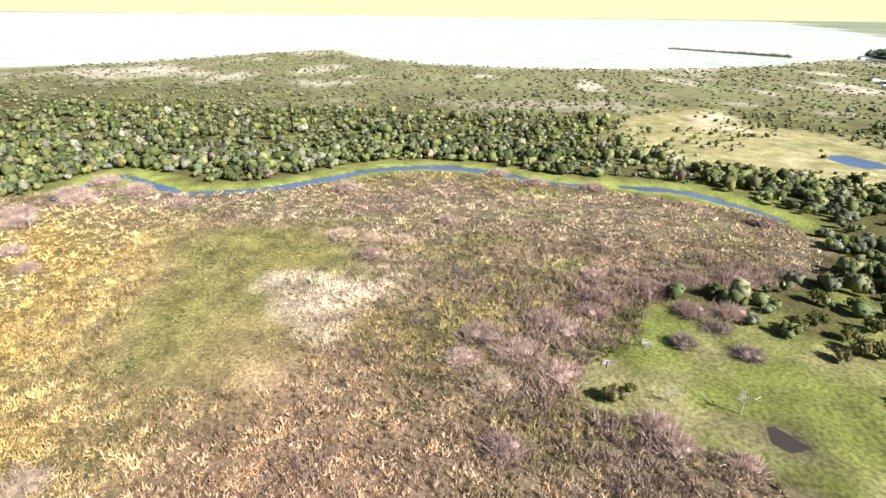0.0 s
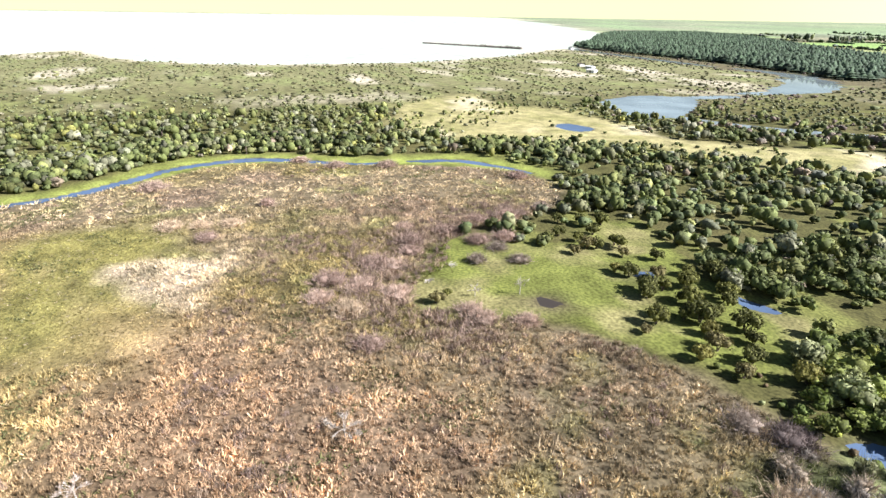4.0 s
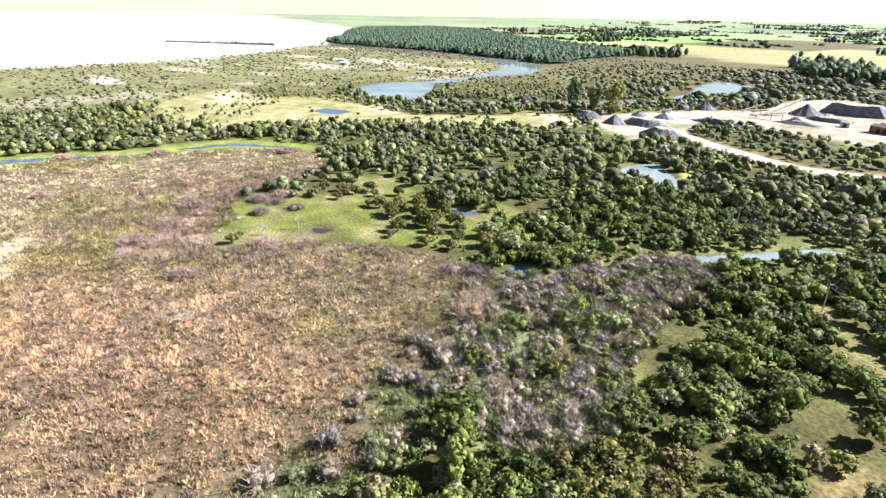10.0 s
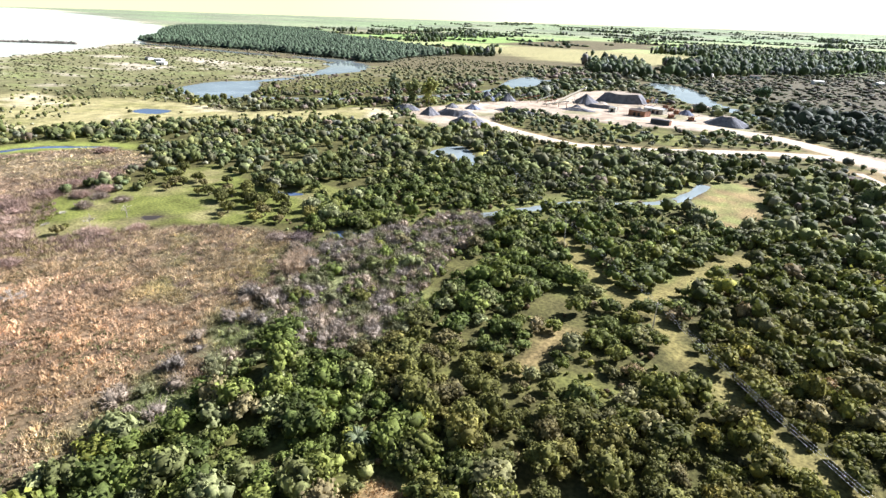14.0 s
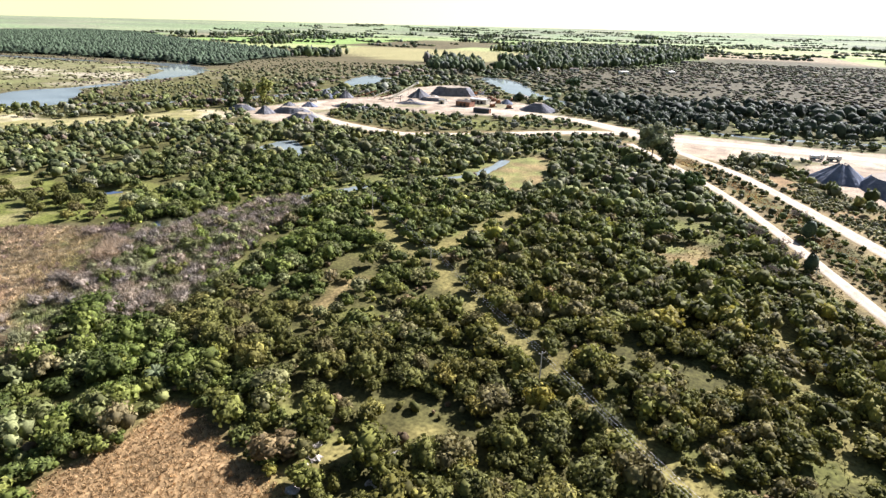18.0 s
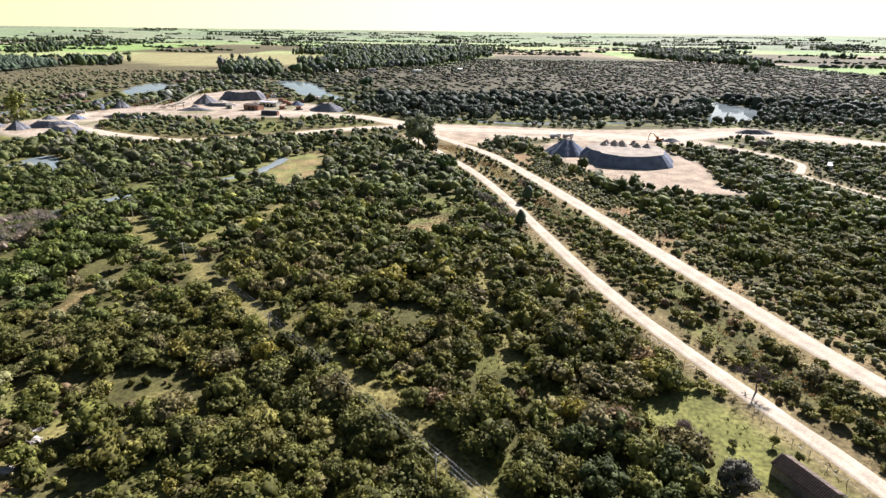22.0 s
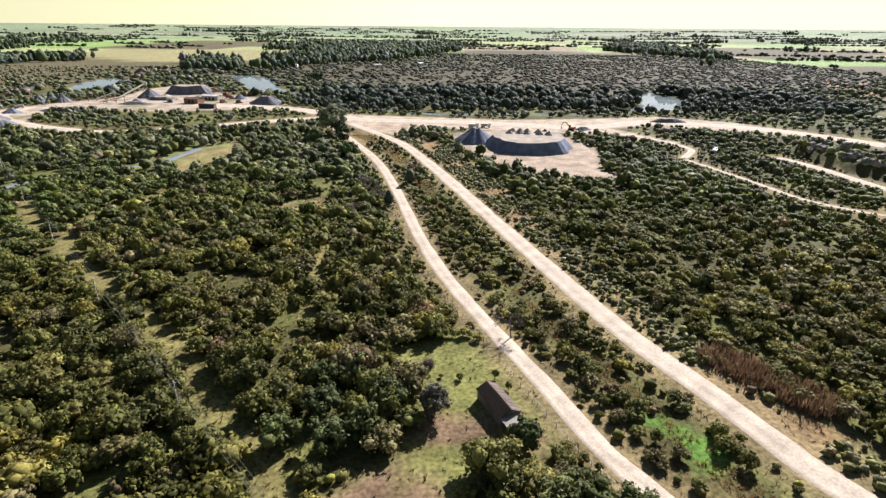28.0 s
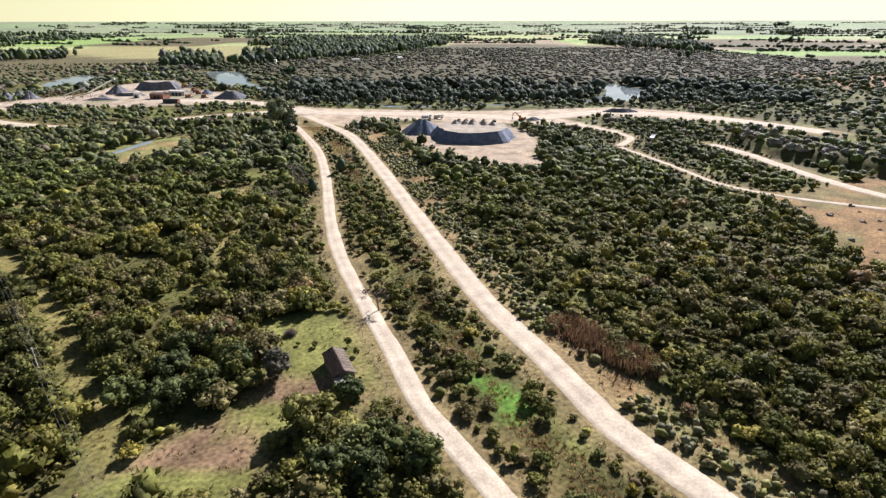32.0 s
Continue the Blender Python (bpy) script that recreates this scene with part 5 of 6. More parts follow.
# leafless bushes of the marsh, one by one
bush_kinds = []
for k in range(5):
    v, f = merge(fan_template(400 + k, 1100, 0.014, 0.1), tuple(a * ([0.8, 0.8, 0.66] if i == 0 else 1) for i, a in enumerate(brush_template(420 + k, 7, 200, 0.012, 0.3))))
    f = f.astype(int)
    bush_kinds.append(mesh_np("brush", v, f, TWIGS, np.tile(((0.41, 0.3, 0.225), (0.33, 0.235, 0.18), (0.44, 0.335, 0.22), (0.27, 0.215, 0.165), (0.18, 0.14, 0.12))[k], (len(v), 1))))
BUSH_WORDS = ["pinkish leafless bush standing in the marsh", "mauve leafless bush among reeds", "tan leafless bush in dry reeds", "grey-brown leafless bush at the marsh edge",
              "dark purple leafless bush at the marsh edge"]


def marsh_bush(x, y, r, h, k):
    ob = thing("marsh_bush", pose(x, y, gz(x, y) - 0.05, 0, 0, RNG.random() * 360), BUSH_WORDS[k], "bush", "leafless marsh bushes")
    ob.scale = (r, r, h)
    new("brush", bush_kinds[k]).parent = ob
    part("stem", joined([tube([(0, 0, 0), (0.2 * c, 0.2 * s, 0.3), (0.5 * c, 0.5 * s, 0.55)], [0.03, 0.02, 0.01], 5)
                                  for c, s in ((1, 0), (-0.6, 0.8), (-0.3, -0.9))]), BARK, ob)
    return ob


for x, y, r, k in ((-467, 71, 6, 0), (-462, -30, 6, 0), (-453, -11, 6, 0), (-439, 17, 4.5, 0), (-446, -33, 6, 0), (-438, -24, 6, 0), (-412, -27, 5, 0), (-420, -34, 6, 0),
                   (-417, 84, 4.5, 2), (-416, 94, 4, 2), (-415, 104, 4, 2), (-403, 97, 4, 1), (-487, 148, 5, 0), (-483, 172, 5, 0), (-390, 174, 5, 1), (-398, 188, 4, 1),
                   (-400, 201, 4.5, 1), (-449, 226, 5, 1), (-501, 132, 4.5, 0), (-349, 148, 4.5, 0), (-356, 140, 5, 0), (-362, 132, 5, 1), (-370, 146, 5, 1), (-352, 128, 4, 0),
                   (-336, 164, 4, 0), (-328, 176, 3.5, 0), (-384, 160, 5, 1), (-261, 187, 6, 2), (-265, 193, 5, 2), (-277, 204, 4.5, 4), (-283, 199, 4, 3), (-373, 186, 3.5, 3),
                   (-365, 176, 3, 3), (-362, 189, 3.5, 3), (-32, 145.5, 1.6, 4), (-390, -9, 4.5, 0), (-380, 5, 3, 0), (-435, 116, 3, 1), (-398, 161, 3.5, 0),
                   (-406, 217, 3.5, 3), (-344, 135, 5, 2), (-327, 137, 4, 1), (-331, 166, 4, 0), (-367, 150, 4.5, 0), (-376, 158, 4, 1), (-380, 182, 4.5, 1), (-380, 192, 4.5, 1),
                   (-310, 65, 4, 2)):
    marsh_bush(x, y, r * 1.2, r * (0.68 if r > 3 else 1.1), k)
for x, y, r, h, k in ((-343, 157, 2.4, 2.8, 7), (-346, 161, 1.6, 1.8, 1), (-25, 140.5, 1.0, 1.2, 0), (-29, 141, 0.7, 0.8, 1), (-17.5, 141, 1.1, 2.0, 1), (-15, 137, 0.9, 1.6, 0),
                      (-374, 204, 2.4, 3, 0), (-363, 208, 2.2, 2.6, 7), (-365, 217, 2.6, 3.2, 0), (-366, 224, 2.8, 3.2, 1), (-387, 223, 2.6, 3, 0), (-348, 213, 2, 2.4, 2),
                      (-331, 212, 2.8, 3.4, 0), (-334, 219, 2.8, 3.4, 1), (-334, 227, 3, 3.4, 0), (-319, 214, 2.6, 3, 1), (-322, 209, 2.4, 2.8, 0), (-318, 222, 2.8, 3.2, 0),
                      (-316, 201, 1.8, 2, 7), (-311, 215, 2.6, 3, 2), (-322, 230, 2.8, 3.2, 0), (-340, 232, 2.6, 3, 1), (-352, 230, 2.6, 3, 0), (-372, 214, 2.6, 3, 1),
                      (-378, 210, 2.6, 3, 0), (-358, 222, 2.2, 2.6, 7), (-305, 222, 2.6, 3, 0), (-328, 236, 2.6, 3, 1), (-390, 216, 2.6, 3, 0), (-376, 222, 2.8, 3.2, 0),
                      (-334, 214, 3.6, 4.4, 0), (-319, 206, 3.4, 4, 1), (-317, 217, 4, 4.8, 0), (-333, 226, 3.8, 4.6, 1), (-305, 212, 3.2, 3.6, 7), (-299, 216, 3, 3.4, 0),
                      (-344, 215, 3, 3.6, 0), (-363, 224, 3.2, 4, 1), (-366, 214, 3, 3.6, 5), (-384, 230, 3.2, 4, 0), (-337, 238, 3.6, 4.4, 0), (-290, 221, 3.4, 3.8, 2),
                      (-326, 221, 3.6, 4.2, 3), (-311, 225, 3.8, 4.4, 0), (-325, 232, 3.4, 4.2, 1), (-341, 222, 2.8, 3.2, 7), (-303, 206, 2.6, 3, 2), (-295, 210, 2.4, 2.8, 5)):
    shrub(x, y, r, h, k, "shrubs in and round the pasture")
for x, y, a in ((-356, 158, 20), (-364, 167, 70)):
    log = thing("fallen_branches", pose(x, y, gz(x, y), 0, 0, a), "bleached fallen branches lying in the pasture", "dead wood")
    for k in range(7):
        b = -1.6 + 0.5 * k + RNG.normal() * 0.1
        part("branch", tube([(0, 0.1 * k, 0.25), (1.3 * math.cos(b), 0.1 * k + 0.4 * math.sin(b), 0.5), (2.6 * math.cos(b * 0.7), 1.6 * math.sin(b), 0.3 + 0.1 * k)],
                            [0.12, 0.09, 0.04], 6), PALE_BARK, log)

# ---------------------------------------------------------------- the old house by the road
house = thing("old_house", pose(-17.6, 130.6, gz(-17.6, 130.6), 0, 0, 25.5), "small derelict house with a gabled clay tile roof", "house")
HL, HW, EAVE, RIDGE = 9.4, 4.3, 2.3, 3.4
for sx in (-1, 1):
    part("side_wall", box((0.28, HL, EAVE + 0.1), (sx * (HW / 2 - 0.14), 0, EAVE / 2), 0.02), PLASTER, house)
for sy in (-1, 1):
    bm = bmesh.new()
    w = HW / 2 - 0.3
    pts = [(-w, 0), (w, 0), (w, EAVE), (0, RIDGE - 0.12), (-w, EAVE)]
    y0, y1 = sy * (HL / 2 - 0.02), sy * (HL / 2 - 0.3)
    a = [bm.verts.new((x, y0, z)) for x, z in pts]
    b = [bm.verts.new((x, y1, z)) for x, z in pts]
    bm.faces.new(a if sy < 0 else a[::-1])
    bm.faces.new(b[::-1] if sy < 0 else b)
    for i in range(5):
        j = (i + 1) % 5
        bm.faces.new((a[i], b[i], b[j], a[j]) if sy < 0 else (a[j], b[j], b[i], a[i]))
    gable = part("gable_wall", bm, PLASTER, house)
    if sy < 0:
        part("doorway", box((0.9, 0.08, 1.9), (-0.6, y0 - 0.03, 0.95), 0.02), GLASS_DARK, gable)
        part("window", box((0.8, 0.08, 0.8), (1.2, y0 - 0.03, 1.3), 0.02), GLASS_DARK, gable)
pitch_a = math.atan2(RIDGE - EAVE, HW / 2)
slope = math.hypot(HW / 2 + 0.35, RIDGE - EAVE)
for sx, mat, name in ((-1, TILE_OLD, "tiled_slope"), (1, TILE_RED, "sheet_slope")):
    turn = Matrix.Rotation(sx * pitch_a, 4, "Y")
    mid = (sx * (HW / 4 + 0.12), 0, (EAVE + RIDGE) / 2 + 0.02)
    deck = part(name, box((slope, HL + 0.5, 0.1), mid, 0.01, turn), mat, house)
    tile = bmesh.new()
    bmesh.ops.create_cone(tile, segments=6, radius1=0.12, radius2=0.095, depth=0.62, cap_ends=True)
    tile.transform(Matrix.Rotation(radians(90), 4, "Y"))
    tile_me = bpy.data.meshes.new("roof_tile")
    tile.to_mesh(tile_me)
    tile.free()
    tile_me.materials.append(mat)
    if sx < 0:
        for r in range(5):
            for c in range(30):
                if RNG.random() < 0.06:
                    continue
                t = new("roof_tile", tile_me)
                t.parent = deck
                t.matrix_basis = Matrix.Translation(mid) @ turn @ Matrix.Translation((-slope / 2 + 0.35 + r * (slope - 0.6) / 4.4 + 0.02 * RNG.normal(), -HL / 2 - 0.1 + c * (HL + 0.25) / 29.5, 0.1)) \
                    @ Matrix.Rotation(0.05 * RNG.normal(), 4, "Z")
    else:
        for c in range(9):
            part("sheet_seam", box((slope, 0.06, 0.05), (0, 0, 0), 0, None), mat, deck).matrix_basis = Matrix.Translation(mid) @ turn @ Matrix.Translation((0, -HL / 2 + c * HL / 8, 0.07))
part("ridge_cap", tube([(0, -HL / 2 - 0.2, RIDGE + 0.06), (0.02, 0, RIDGE + 0.03), (0, HL / 2 + 0.2, RIDGE + 0.06)], [0.14, 0.14, 0.14], 8), TILE_OLD, house)
porch = part("porch_roof", box((3.4, 2.6, 0.14), (-0.7, -HL / 2 - 1.4, 2.05), 0.02, Matrix.Rotation(radians(6), 4, "X")), CONCRETE, house, "flat pale concrete porch roof")
for x in (-2.2, 0.8):
    part("porch_post", box((0.16, 0.16, 2.0), (x, -HL / 2 - 2.5, 1.0), 0.02), PLASTER, house)
part("beam", box((4.6, 0.16, 0.2), (0.4, -HL / 2 - 0.35, 2.25), 0.02), PLASTER, house)

slab = thing("concrete_trough", pose(-61, 201, gz(-61, 201), 0, 0, 20), "white concrete water trough among shrubs", "trough")
part("basin", joined([box((3.0, 0.2, 1.1), (0, s * 0.9, 0.55)) for s in (-1, 1)] + [box((0.2, 1.6, 1.1), (s * 1.4, 0, 0.55)) for s in (-1, 1)]), WHITE_PAINT, slab)
part("cover", box((2.9, 1.9, 0.1), (0, 0, 1.16)), WHITE_PAINT, slab)

# ---------------------------------------------------------------- power line
POLES = [(-289, 347), (-247, 303), (-205, 259), (-163, 215), (-121, 171), (-79, 127), (-37, 83), (5, 39)]
line_dir = math.degrees(math.atan2(-44, 42))
pole_tops = []
for x, y in POLES:
    z = gz(x, y)
    p = thing("power_pole", pose(x, y, z, 0, 0, line_dir), "weathered wooden power pole with a crossarm", "pole", "poles of the power line")
    part("post", tube([(0, 0, -0.5), (0, 0, 4), (0, 0, 8.2)], [0.16, 0.14, 0.11], 8), PALE_BARK, p)
    part("crossarm", box((0.12, 1.7, 0.12), (0.12, 0, 7.8), 0.02), PALE_BARK, p)
    for s in (-0.75, 0, 0.75):
        part("insulator", tube([(0.12, s, 7.86), (0.12, s, 8.0), (0.12, s, 8.1)], [0.05, 0.07, 0.04], 6), WHITE_PAINT, p)
    pole_tops.append((x, y, z + 8.1))
nrm = Vector((44, 42, 0)).normalized()
for s in (-0.75, 0, 0.75):
    pts = []
    for a, b in zip(pole_tops, pole_tops[1:]):
        for u in np.linspace(0, 1, 9)[:-1]:
            q = Vector(a).lerp(Vector(b), u) + nrm * s
            pts.append((q.x, q.y, q.z - 2.4 * u * (1 - u)))
    tagged(part("power_cable", tube(pts, [0.02] * len(pts), 4), CABLE), "thin sagging power cable between poles", "cable", "cables of the power line")

# fence along the dirt road
fence = thing("wire_fence", pose(0, 0, 0), "old wire fence with grey posts beside the dirt road", "fence")
fl = spline([(4.5, 104), (-3.5, 118), (-10.5, 134), (-19, 156), (-33, 190), (-43, 228)], 8)
seg = np.r_[0, np.cumsum(np.linalg.norm(np.diff(fl, axis=0), axis=1))]
posts = [(float(np.interp(s, seg, fl[:, 0])), float(np.interp(s, seg, fl[:, 1]))) for s in np.arange(0, seg[-1], 3.5)]
post_me = None
for x, y in posts:
    if post_me is None:
        first = part("post", tube([(0, 0, -0.3), (0.02, 0, 0.6), (0, 0.02, 1.35)], [0.07, 0.06, 0.055], 6), PALE_BARK, fence)
        post_me, ob = first.data, first
    else:
        ob = new("post", post_me)
        ob.parent = fence
    ob.location = (x, y, gz(x, y))
for h in (0.5, 1.1):
    part("wire", tube([(x, y, gz(x, y) + h) for x, y in posts], [0.012] * len(posts), 4), CABLE, fence)

# pale rocks along the dry stream bed
def boulder(x, y, r, seed, mat=LIMESTONE, label="pale limestone rock in a dry stream bed", group="rocks of the stream bed", tall=0.5):
    rng = np.random.default_rng(seed)
    bm = bmesh.new()
    bmesh.ops.create_icosphere(bm, subdivisions=2, radius=1)
    for v in bm.verts:
        v.co *= 1 + 0.25 * rng.normal()
        v.co = Vector((v.co.x * r * 1.4, v.co.y * r, v.co.z * r * tall))
    ob = part("rock", bm, mat)
    ob.matrix_basis = pose(x, y, gz(x, y) + r * 0.12, 0, 0, rng.random() * 360)
    return tagged(ob, label, "rock", group)


for k in range(34):
    line = ((-154.5, 139, -151.5, 126), (-143, 137, -136, 145), (-141, 133, -138, 138))[k % 3]
    s = RNG.random()
    boulder(line[0] + s * (line[2] - line[0]) + RNG.normal() * 0.6, line[1] + s * (line[3] - line[1]) + RNG.normal() * 0.6, 0.35 + 0.6 * RNG.random(), 500 + k)

# ---------------------------------------------------------------- quarry
BLUE_GRAVEL = mat_plain("blue_grey_gravel", (0.14, 0.16, 0.2), 0.95, 0.25, 0.8, relief=0.1)
SAND_TOP = mat_plain("pale_sand", (0.34, 0.285, 0.21), 0.95, 0.2, 0.6, relief=0.1)


def heap(x, y, rx, ry, h, turn, mat, label, seed, flat=0.0, group="stockpiles of the quarry"):
    """A tipped pile: a cone or a flat-topped bank with slumped, ribbed flanks."""
    rng = np.random.default_rng(seed)
    rings, sides = 9, 40
    bm = bmesh.new()
    rows = []
    ph = rng.random(6) * 6.28
    grit = rng.normal(size=sides) * 0.02
    for i in range(rings + 1):
        s = i / rings
        row = []
        for k in range(sides):
            a = 2 * math.pi * k / sides
            out = 1 - s * (1 - flat)
            rib = 1 + 0.05 * math.sin(5 * a + ph[0]) + (0.03 * math.sin(11 * a + ph[1]) + grit[k]) * (1 - 0.5 * s)
            z = h * s * (0.95 + 0.05 * math.sin(4 * a + ph[2])) + 0.05 * rng.normal() * (i > 0)
            row.append(bm.verts.new((rx * out * rib * math.cos(a), ry * out * rib * math.sin(a), z - 0.2 * (i == 0))))
        rows.append(row)
    for a, b in zip(rows, rows[1:]):
        for k in range(sides):
            bm.faces.new((a[k], a[(k + 1) % sides], b[(k + 1) % sides], b[k]))
    if flat > 0.05:
        inner = []
        for k in range(sides):
            v = rows[-1][k].co
            inner.append(bm.verts.new((v.x * 0.8, v.y * 0.8, h * (0.93 + 0.04 * rng.random()))))
        for k in range(sides):
            bm.faces.new((rows[-1][k], rows[-1][(k + 1) % sides], inner[(k + 1) % sides], inner[k]))
        bm.faces.new(inner)
        for f in bm.faces:
            if f.normal.z == 0:
                f.normal_update()
            f.material_index = int(f.calc_center_median().z > h * 0.9 and abs(f.normal.z) > 0.8)
    else:
        bm.faces.new(rows[-1])
    ob = part("stockpile", bm, mat)
    ob.data.materials.append(SAND_TOP)
    ob.matrix_basis = pose(x, y, gz(x, y), 0, 0, turn)
    return tagged(ob, label, "stockpile", group)


heap(19, 386, 27, 26, 6.6, -15, BLUE_GRAVEL, "large grey gravel stockpile with a sandy top", 601, 0.8)
heap(-13, 401, 14, 13, 9.0, 20, BLUE_GRAVEL, "pointed grey gravel heap with ribbed flanks", 602, 0.15)
for k in range(9):
    heap(8 + 6 * (k % 5) + RNG.normal(), 398 + 5 * (k // 5) - 1.5 * (k % 5) + RNG.normal(), 3.2, 3.2, 2.6, 0, SAND_HEAP, "small tipped load of sand on the stockpile", 610 + k, 0.1,
         "tipped loads on the stockpile").location.z = 6.1
for x, y, rx, ry, h, mat, flat, label in ((-426, 456, 12, 8, 4.5, GRAVEL, 0.3, "low grey gravel heap near the poplars"), (-398, 449, 8, 8, 6, GRAVEL, 0.1, "pointed grey gravel heap at the yard edge"),
                                          (-382, 462, 17, 10, 4.5, GRAVEL, 0.5, "wide flat grey gravel bank"), (-354, 437, 16, 11, 5, GRAVEL, 0.4, "rounded grey gravel heap beside the quarry road"),
                                          (-415, 568, 7.5, 7.5, 6.5, GRAVEL, 0.05, "conical grey gravel heap"), (-402, 567, 7.5, 7.5, 6.5, GRAVEL, 0.05, "conical grey gravel heap"),
                                          (-391, 566, 8, 8, 7, GRAVEL, 0.05, "conical grey gravel heap"), (-330, 606, 12.5, 12, 8.5, GRAVEL, 0.04, "tall grey cone of crushed stone below a conveyor"),
                                          (-306, 642, 24, 13, 8.5, GRAVEL, 0.7, "high flat-topped mound of spoil"), (-308, 588, 16, 6, 3, GRAVEL, 0.6, "long low grey gravel bank"),
                                          (-202, 570, 18, 12, 7, GRAVEL, 0.25, "grey gravel heap near the river"), (-318, 556, 16, 5, 2.4, GRAVEL, 0.3, "low ridge of dark rubble"),
                                          (140, 486, 15, 5, 3, GRAVEL, 0.4, "dark rubble pile on the sandy yard"), (66, 448, 7, 4, 2.2, GRAVEL, 0.2, "dark rubble pile on the sandy yard"),
                                          (-352, 508, 22, 5, 3.5, GRAVEL, 0.3, "ridge of grey rubble above the road bend")):
    heap(x, y, rx, ry, h, RNG.random() * 40 - 20, mat, label, int(rx * 7 + abs(x)), flat)

for k, (x, y) in enumerate(((-406, 493), (-388, 497), (-370, 459), (-314, 606), (-276, 593), (-239, 604), (-323, 567), (-389, 605), (-388, 637), (-403, 555), (-280, 662), (-239, 663))):
    if k % 4 == 3:
        heap(x, y, 9 + 2 * (k % 3), 5, 2.6, 30 * k, SAND_HEAP, "low tan heap of sand in the quarry yard", 640 + k, 0.4)
    else:
        heap(x, y, 6 + 1.5 * (k % 3), 6, 3.4 + 0.6 * (k % 2), 25 * k, BLUE_GRAVEL if k % 2 else GRAVEL, "small grey heap of crushed stone", 640 + k, 0.12)

CREAM_STEEL = mat_plain("cream_painted_steel", (0.62, 0.56, 0.4), 0.6, 0.15, 1.0)
conv = thing("conveyor", pose(-345, 580, 0.0), "long pale inclined conveyor above a gravel cone", "conveyor")
top, foot = Vector((13, 26, 13.5)), Vector((-3, -6, 0.6))
way = (top - foot).normalized()
across = way.cross(Vector((0, 0, 1))).normalized()
for s in (-0.9, 0.9):
    part("girder", tube([tuple(foot + across * s), tuple(top + across * s)], [0.6, 0.6], 4), CREAM_STEEL, conv)
bm = bmesh.new()
corners = [foot + across * -0.9, foot + across * 0.9, top + across * 0.9, top + across * -0.9]
lift = Vector((0, 0, 0.35))
bmesh.ops.recalc_face_normals(bm, faces=[bm.faces.new([bm.verts.new(c + lift) for c in corners])])
bmesh.ops.solidify(bm, geom=bm.faces[:], thickness=0.15)
part("belt", bm, CREAM_STEEL, conv)
for u in (0.35, 0.65, 0.9):
    p = foot.lerp(top, u)
    for s in (-1, 1):
        part("trestle_leg", tube([(p.x + across.x * s * 1.6, p.y + across.y * s * 1.6, -0.1), tuple(p + across * s * 0.8)], [0.15, 0.12], 5), STEEL, conv)
part("drive_head", box((2.4, 2.2, 1.8), tuple(top), 0.1), STEEL, conv)
for k, (x, y, a, length, rise) in enumerate(((-372, 570, 20, 22, 6), (-362, 585, 60, 20, 5), (-352, 575, -30, 18, 4), (-340, 560, 10, 24, 5))):
    c = thing("conveyor", pose(x, y, 0, 0, 0, a), "short rusty inclined conveyor of the crusher", "conveyor", "crusher conveyors")
    part("girder", box((length, 1.1, 0.7), (0, 0, rise / 2 + 1.2), 0.05, Matrix.Rotation(-math.atan2(rise, length), 4, "Y")), STEEL if k % 2 else RUST, c)
    for u in (-0.35, 0.1, 0.4):
        part("leg", tube([(u * length, 0.6, -0.1), (u * length, 0.45, rise / 2 + 1.2 + u * rise)], [0.14, 0.12], 5), RUST, c)
        part("leg", tube([(u * length, -0.6, -0.1), (u * length, -0.45, rise / 2 + 1.2 + u * rise)], [0.14, 0.12], 5), RUST, c)


def shed(x, y, a, size, wall, roof, label, doors=1):
    ob = thing("shed", pose(x, y, gz(x, y), 0, 0, a), label, "shed", "quarry sheds")
    w, d, h = size
    part("body", box((w, d, h), (0, 0, h / 2 - 0.05), 0.05), wall, ob)
    for s in (-1, 1):
        part("roof", box((w + 0.6, d / 2 + 0.45, 0.14), (0, s * d / 4, h + d * 0.06), 0.02, Matrix.Rotation(-s * 0.24, 4, "X")), roof, ob)
    for k in range(doors):
        part("door", box((2.4, 0.1, h * 0.7), ((k - (doors - 1) / 2) * 4, -d / 2 - 0.03, h * 0.35), 0.02), GLASS_DARK, ob)
    return ob


shed(-268, 566, -15, (15, 9, 4.5), RUST, TILE_RED, "red-brown corrugated workshop shed", 2)
shed(-428, 572, 10, (9, 6, 4), DARK_STEEL, RUST, "dark steel shed at the crusher")
shed(-431, 552, 10, (8, 5, 3), DARK_STEEL, STEEL, "small dark hut beside the yard")
shed(-292, 572, -10, (6, 5, 3.6), STEEL, STEEL, "pale steel control cabin")
shed(-122, 424, 15, (8, 5, 3), RUST, TILE_RED, "small brick-red hut below the eucalyptus")
shed(-262, 592, -15, (18, 7, 4), STEEL, WHITE_PAINT, "long open shed with a pale roof", 3)
box_c = thing("container", pose(-243, 536, 0.02, 0, 0, -12), "long dark blue steel container on the yard", "container")
part("body", box((15, 4, 3.6), (0, 0, 1.8), 0.05), DARK_STEEL, box_c)
for k in range(14):
    part("rib", box((0.15, 4.08, 3.3), (-6.9 + k * 1.06, 0, 1.8), 0.02), DARK_STEEL, box_c)
part("door", box((0.08, 3.6, 3.2), (7.52, 0, 1.75), 0.02), RUST, box_c)


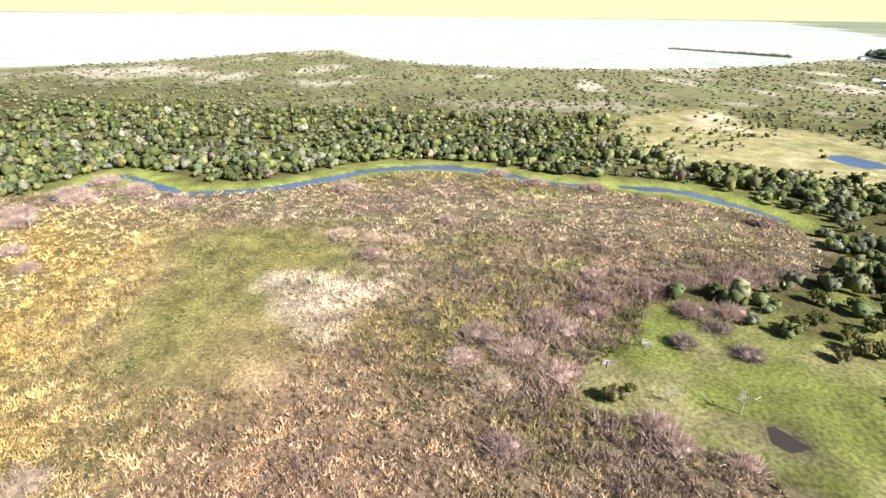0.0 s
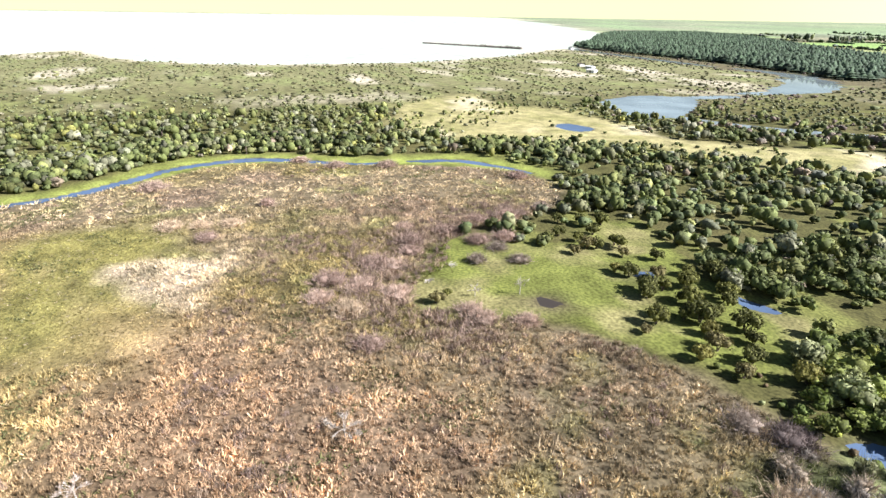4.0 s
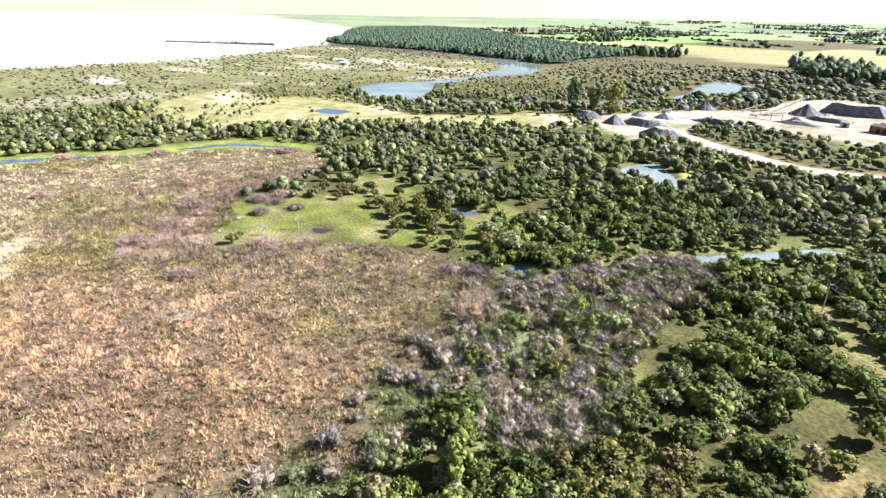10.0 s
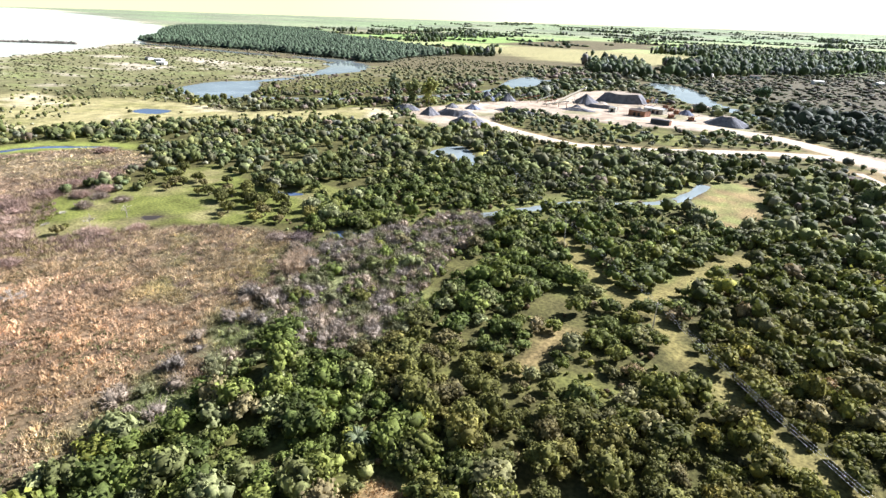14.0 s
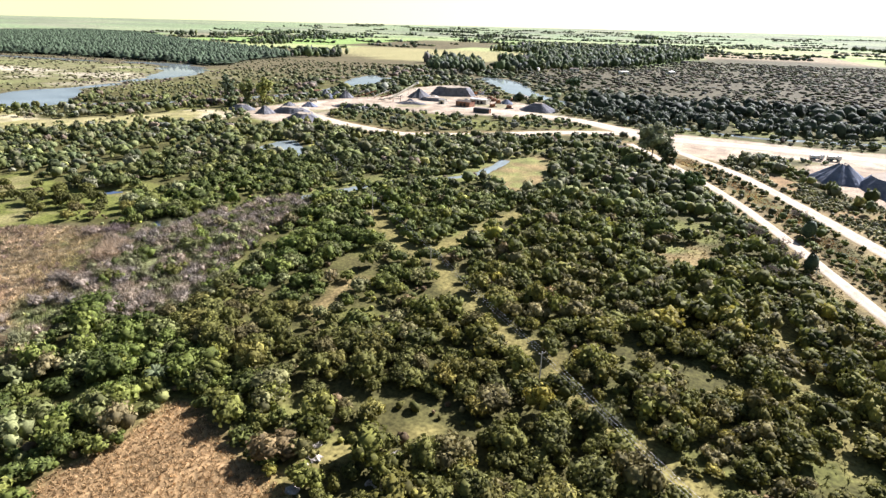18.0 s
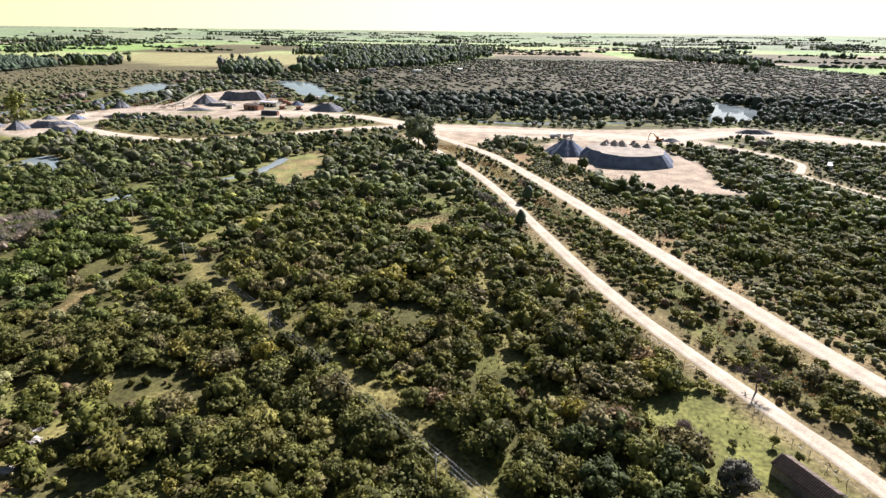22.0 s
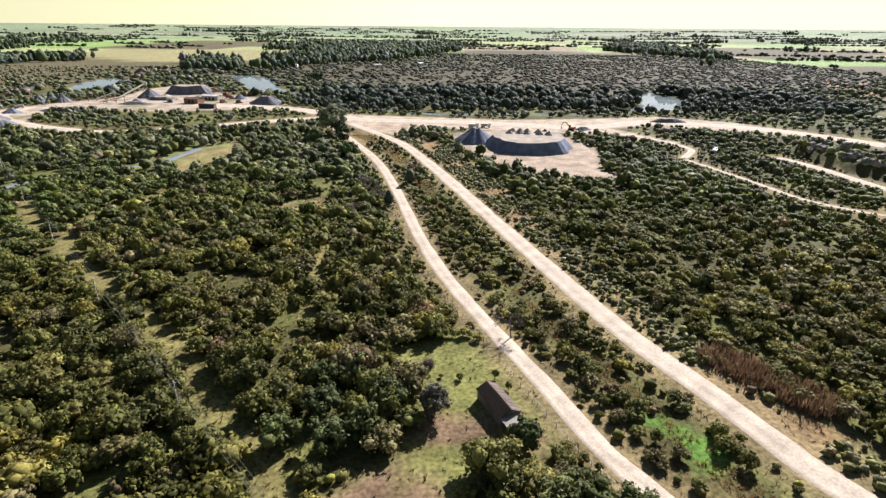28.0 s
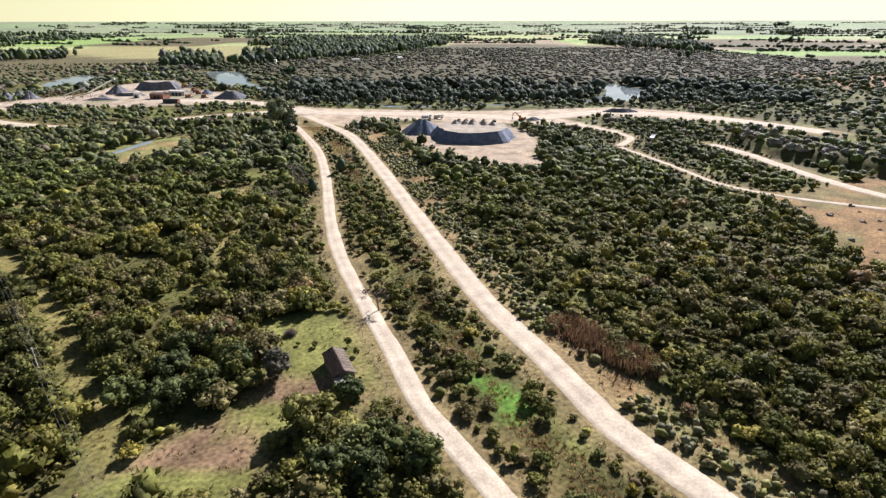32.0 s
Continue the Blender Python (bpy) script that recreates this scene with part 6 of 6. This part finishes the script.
def excavator(x, y, a, paint, label):
    ob = thing("excavator", pose(x, y, gz(x, y) + 0.02, 0, 0, a), label, "excavator")
    for s in (-1, 1):
        tr = part("track", tube([(-2.2, s * 1.3, 0.5), (-1.6, s * 1.3, 0.5), (1.6, s * 1.3, 0.5), (2.2, s * 1.3, 0.5)], [0.3, 0.5, 0.5, 0.3], 10), DARK_STEEL, ob)
        tr.scale = (1, 1, 1)
    part("deck", box((4.4, 2.9, 1.2), (-0.5, 0, 1.75), 0.12), paint, ob)
    cab = part("cab", box((1.6, 1.2, 1.7), (0.9, 0.8, 2.9), 0.1), paint, ob)
    part("window", box((1.3, 1.24, 0.9), (0.98, 0.8, 3.1), 0.02), GLASS_DARK, cab)
    part("counterweight", box((1.0, 2.9, 1.4), (-2.8, 0, 1.9), 0.2), DARK_STEEL, ob)
    part("boom", tube([(1.2, -0.3, 2.2), (3.6, -0.3, 5.2), (5.6, -0.3, 5.6)], [0.35, 0.4, 0.25], 6), paint, ob)
    arm = part("dipper_arm", tube([(5.5, -0.3, 5.8), (6.6, -0.3, 3.4), (6.9, -0.3, 1.8)], [0.28, 0.25, 0.18], 6), paint, ob)
    part("bucket", box((1.0, 1.2, 0.9), (6.6, -0.3, 1.2), 0.2), DARK_STEEL, arm)
    part("hydraulic_ram", tube([(1.5, -0.3, 3.0), (3.4, -0.3, 4.6)], [0.12, 0.1], 6), STEEL, ob)
    return ob


def truck(x, y, a, paint, body, label, name="truck"):
    ob = thing(name, pose(x, y, gz(x, y) + 0.05, 0, 0, a), label, name, "quarry vehicles")
    part("chassis", box((7.2, 1.0, 0.4), (0, 0, 0.95), 0.05), DARK_STEEL, ob)
    cab = part("cab", box((1.9, 2.4, 2.3), (2.9, 0, 2.1), 0.2), paint, ob)
    part("windscreen", box((0.1, 2.0, 0.9), (3.84, 0, 2.5), 0.02), GLASS_DARK, cab)
    part("tipper_body", box((4.8, 2.5, 1.6), (-0.9, 0, 2.0), 0.12), body, ob)
    for wx in (2.8, -1.0, -2.4):
        for s in (-1, 1):
            w = part("wheel", tube([(wx, s * 0.95, 0.5), (wx, s * 1.25, 0.5)], [0.52, 0.52], 12), DARK_STEEL, ob)
            part("rim", tube([(wx, s * 1.24, 0.5), (wx, s * 1.28, 0.5)], [0.26, 0.24], 8), STEEL, w)
    return ob


excavator(57, 446, 165, ORANGE_PAINT, "orange-brown tracked excavator on the sandy yard")
excavator(-285, 650, 40, ORANGE_PAINT, "rusty orange excavator beside the spoil mound")
truck(-401, 523, 30, STEEL, STEEL, "pale grey tipper truck in the quarry yard")
truck(-13, 452, 5, WHITE_PAINT, WHITE_PAINT, "white truck parked behind the gravel heap")
truck(-4, 453, 3, WHITE_PAINT, STEEL, "white truck parked behind the gravel heap")
truck(127, 370, 60, WHITE_PAINT, WHITE_PAINT, "white truck on the pit track")
for k, (x, y, a) in enumerate(((-262, 626, 10), (-246, 600, -20), (-244, 572, 35), (-228, 570, 5), (-254, 612, 60), (-240, 622, -10), (-272, 612, 20))):
    m = thing("scrap_machine", pose(x, y, 0.02, 0, 0, a), "heap of rusty crusher machinery and steel parts", "machinery", "idle quarry machinery")
    rr = np.random.default_rng(700 + k)
    part("hopper", box((4.5, 3, 2.4), (0, 0, 1.9), 0.4), RUST, m)
    part("frame", box((7, 2.2, 0.5), (0.5, 0, 0.5), 0.05), DARK_STEEL, m)
    for j in range(4):
        part("beam", tube([(rr.normal() * 3, rr.normal() * 1.5, 0.3), (rr.normal() * 3, rr.normal() * 1.5, 3.5 + rr.random() * 2)], [0.18, 0.15], 5), RUST if j % 2 else ORANGE_PAINT, m)

# rock face beside the pit road
for k in range(46):
    s = k / 45
    q = spline([(181, 372), (184, 345), (200, 316), (220, 296), (230, 268)], 12)[int(s * 47)]
    b = boulder(float(q[0] + RNG.normal() * 2.5), float(q[1] + RNG.normal() * 2.5), 1.0 + 1.5 * RNG.random(), 800 + k, ROCK, "weathered grey rock block of the quarry face", "blocks of the quarry face", 0.9)
for k in range(26):
    boulder(float(138 + RNG.random() * 40), float(186 + RNG.random() * 60), 0.35 + 0.6 * RNG.random(), 860 + k, ROCK, "brown eroded rock on the dirt bank", "rocks of the eroded bank", 0.8)

# ---------------------------------------------------------------- shore
pier = thing("pier", pose(0, 0, 0), "long dark stone breakwater reaching into the sea", "breakwater")
pa, pb = Vector((-1640, 495, 0)), Vector((-1400, 650, 0))
d = (pb - pa).normalized()
for k in range(60):
    p = pa.lerp(pb, k / 59)
    bm = bmesh.new()
    bmesh.ops.create_icosphere(bm, subdivisions=1, radius=1)
    for v in bm.verts:
        v.co = Vector((v.co.x * 5.5, v.co.y * 4.5, v.co.z * (3.2 + 1.5 * (k > 35)))) * (1 + 0.15 * RNG.normal())
    bm.transform(Matrix.Translation((p.x, p.y, 0.3)))
    part("block", bm, ROCK, pier)
for k, (x, y, a) in enumerate(((-947, 553, 20), (-985, 560, -10), (-900, 528, 30), (-1405, 772, 0))):
    shed(x, y, a, (12, 8, 3.5), WHITE_PAINT, TILE_RED if k % 2 else WHITE_PAINT, "white cottage near the shore")
for k, (x, y) in enumerate(((-300, 1030), (-240, 1060), (-160, 1040), (-330, 1100), (-90, 1090))):
    shed(x, y, 15 * k, (14, 9, 4), WHITE_PAINT, TILE_RED if k % 2 else STEEL, "pale farmhouse among trees beyond the river")

# dry rust-coloured reeds by the haul road
rng = np.random.default_rng(900)
px, py = spread(30, 52, 126, 154, 0.8, 901)
ok = (away(np.array([(34, 150), (40, 142), (47, 133)]), px, py) < 4.5) & (rng.random(len(px)) < 0.8)
px, py = px[ok], py[ok]
scatter("rust_canes", TUSSOCKS, px, py, 0.9 + 0.4 * rng.random(len(px)), 2.2 + 1.3 * rng.random(len(px)), np.array((0.26, 0.165, 0.09)) * (0.6 + 0.8 * rng.random((len(px), 1))), REEDS,
        "rust-brown canes beside the haul road", "canes")
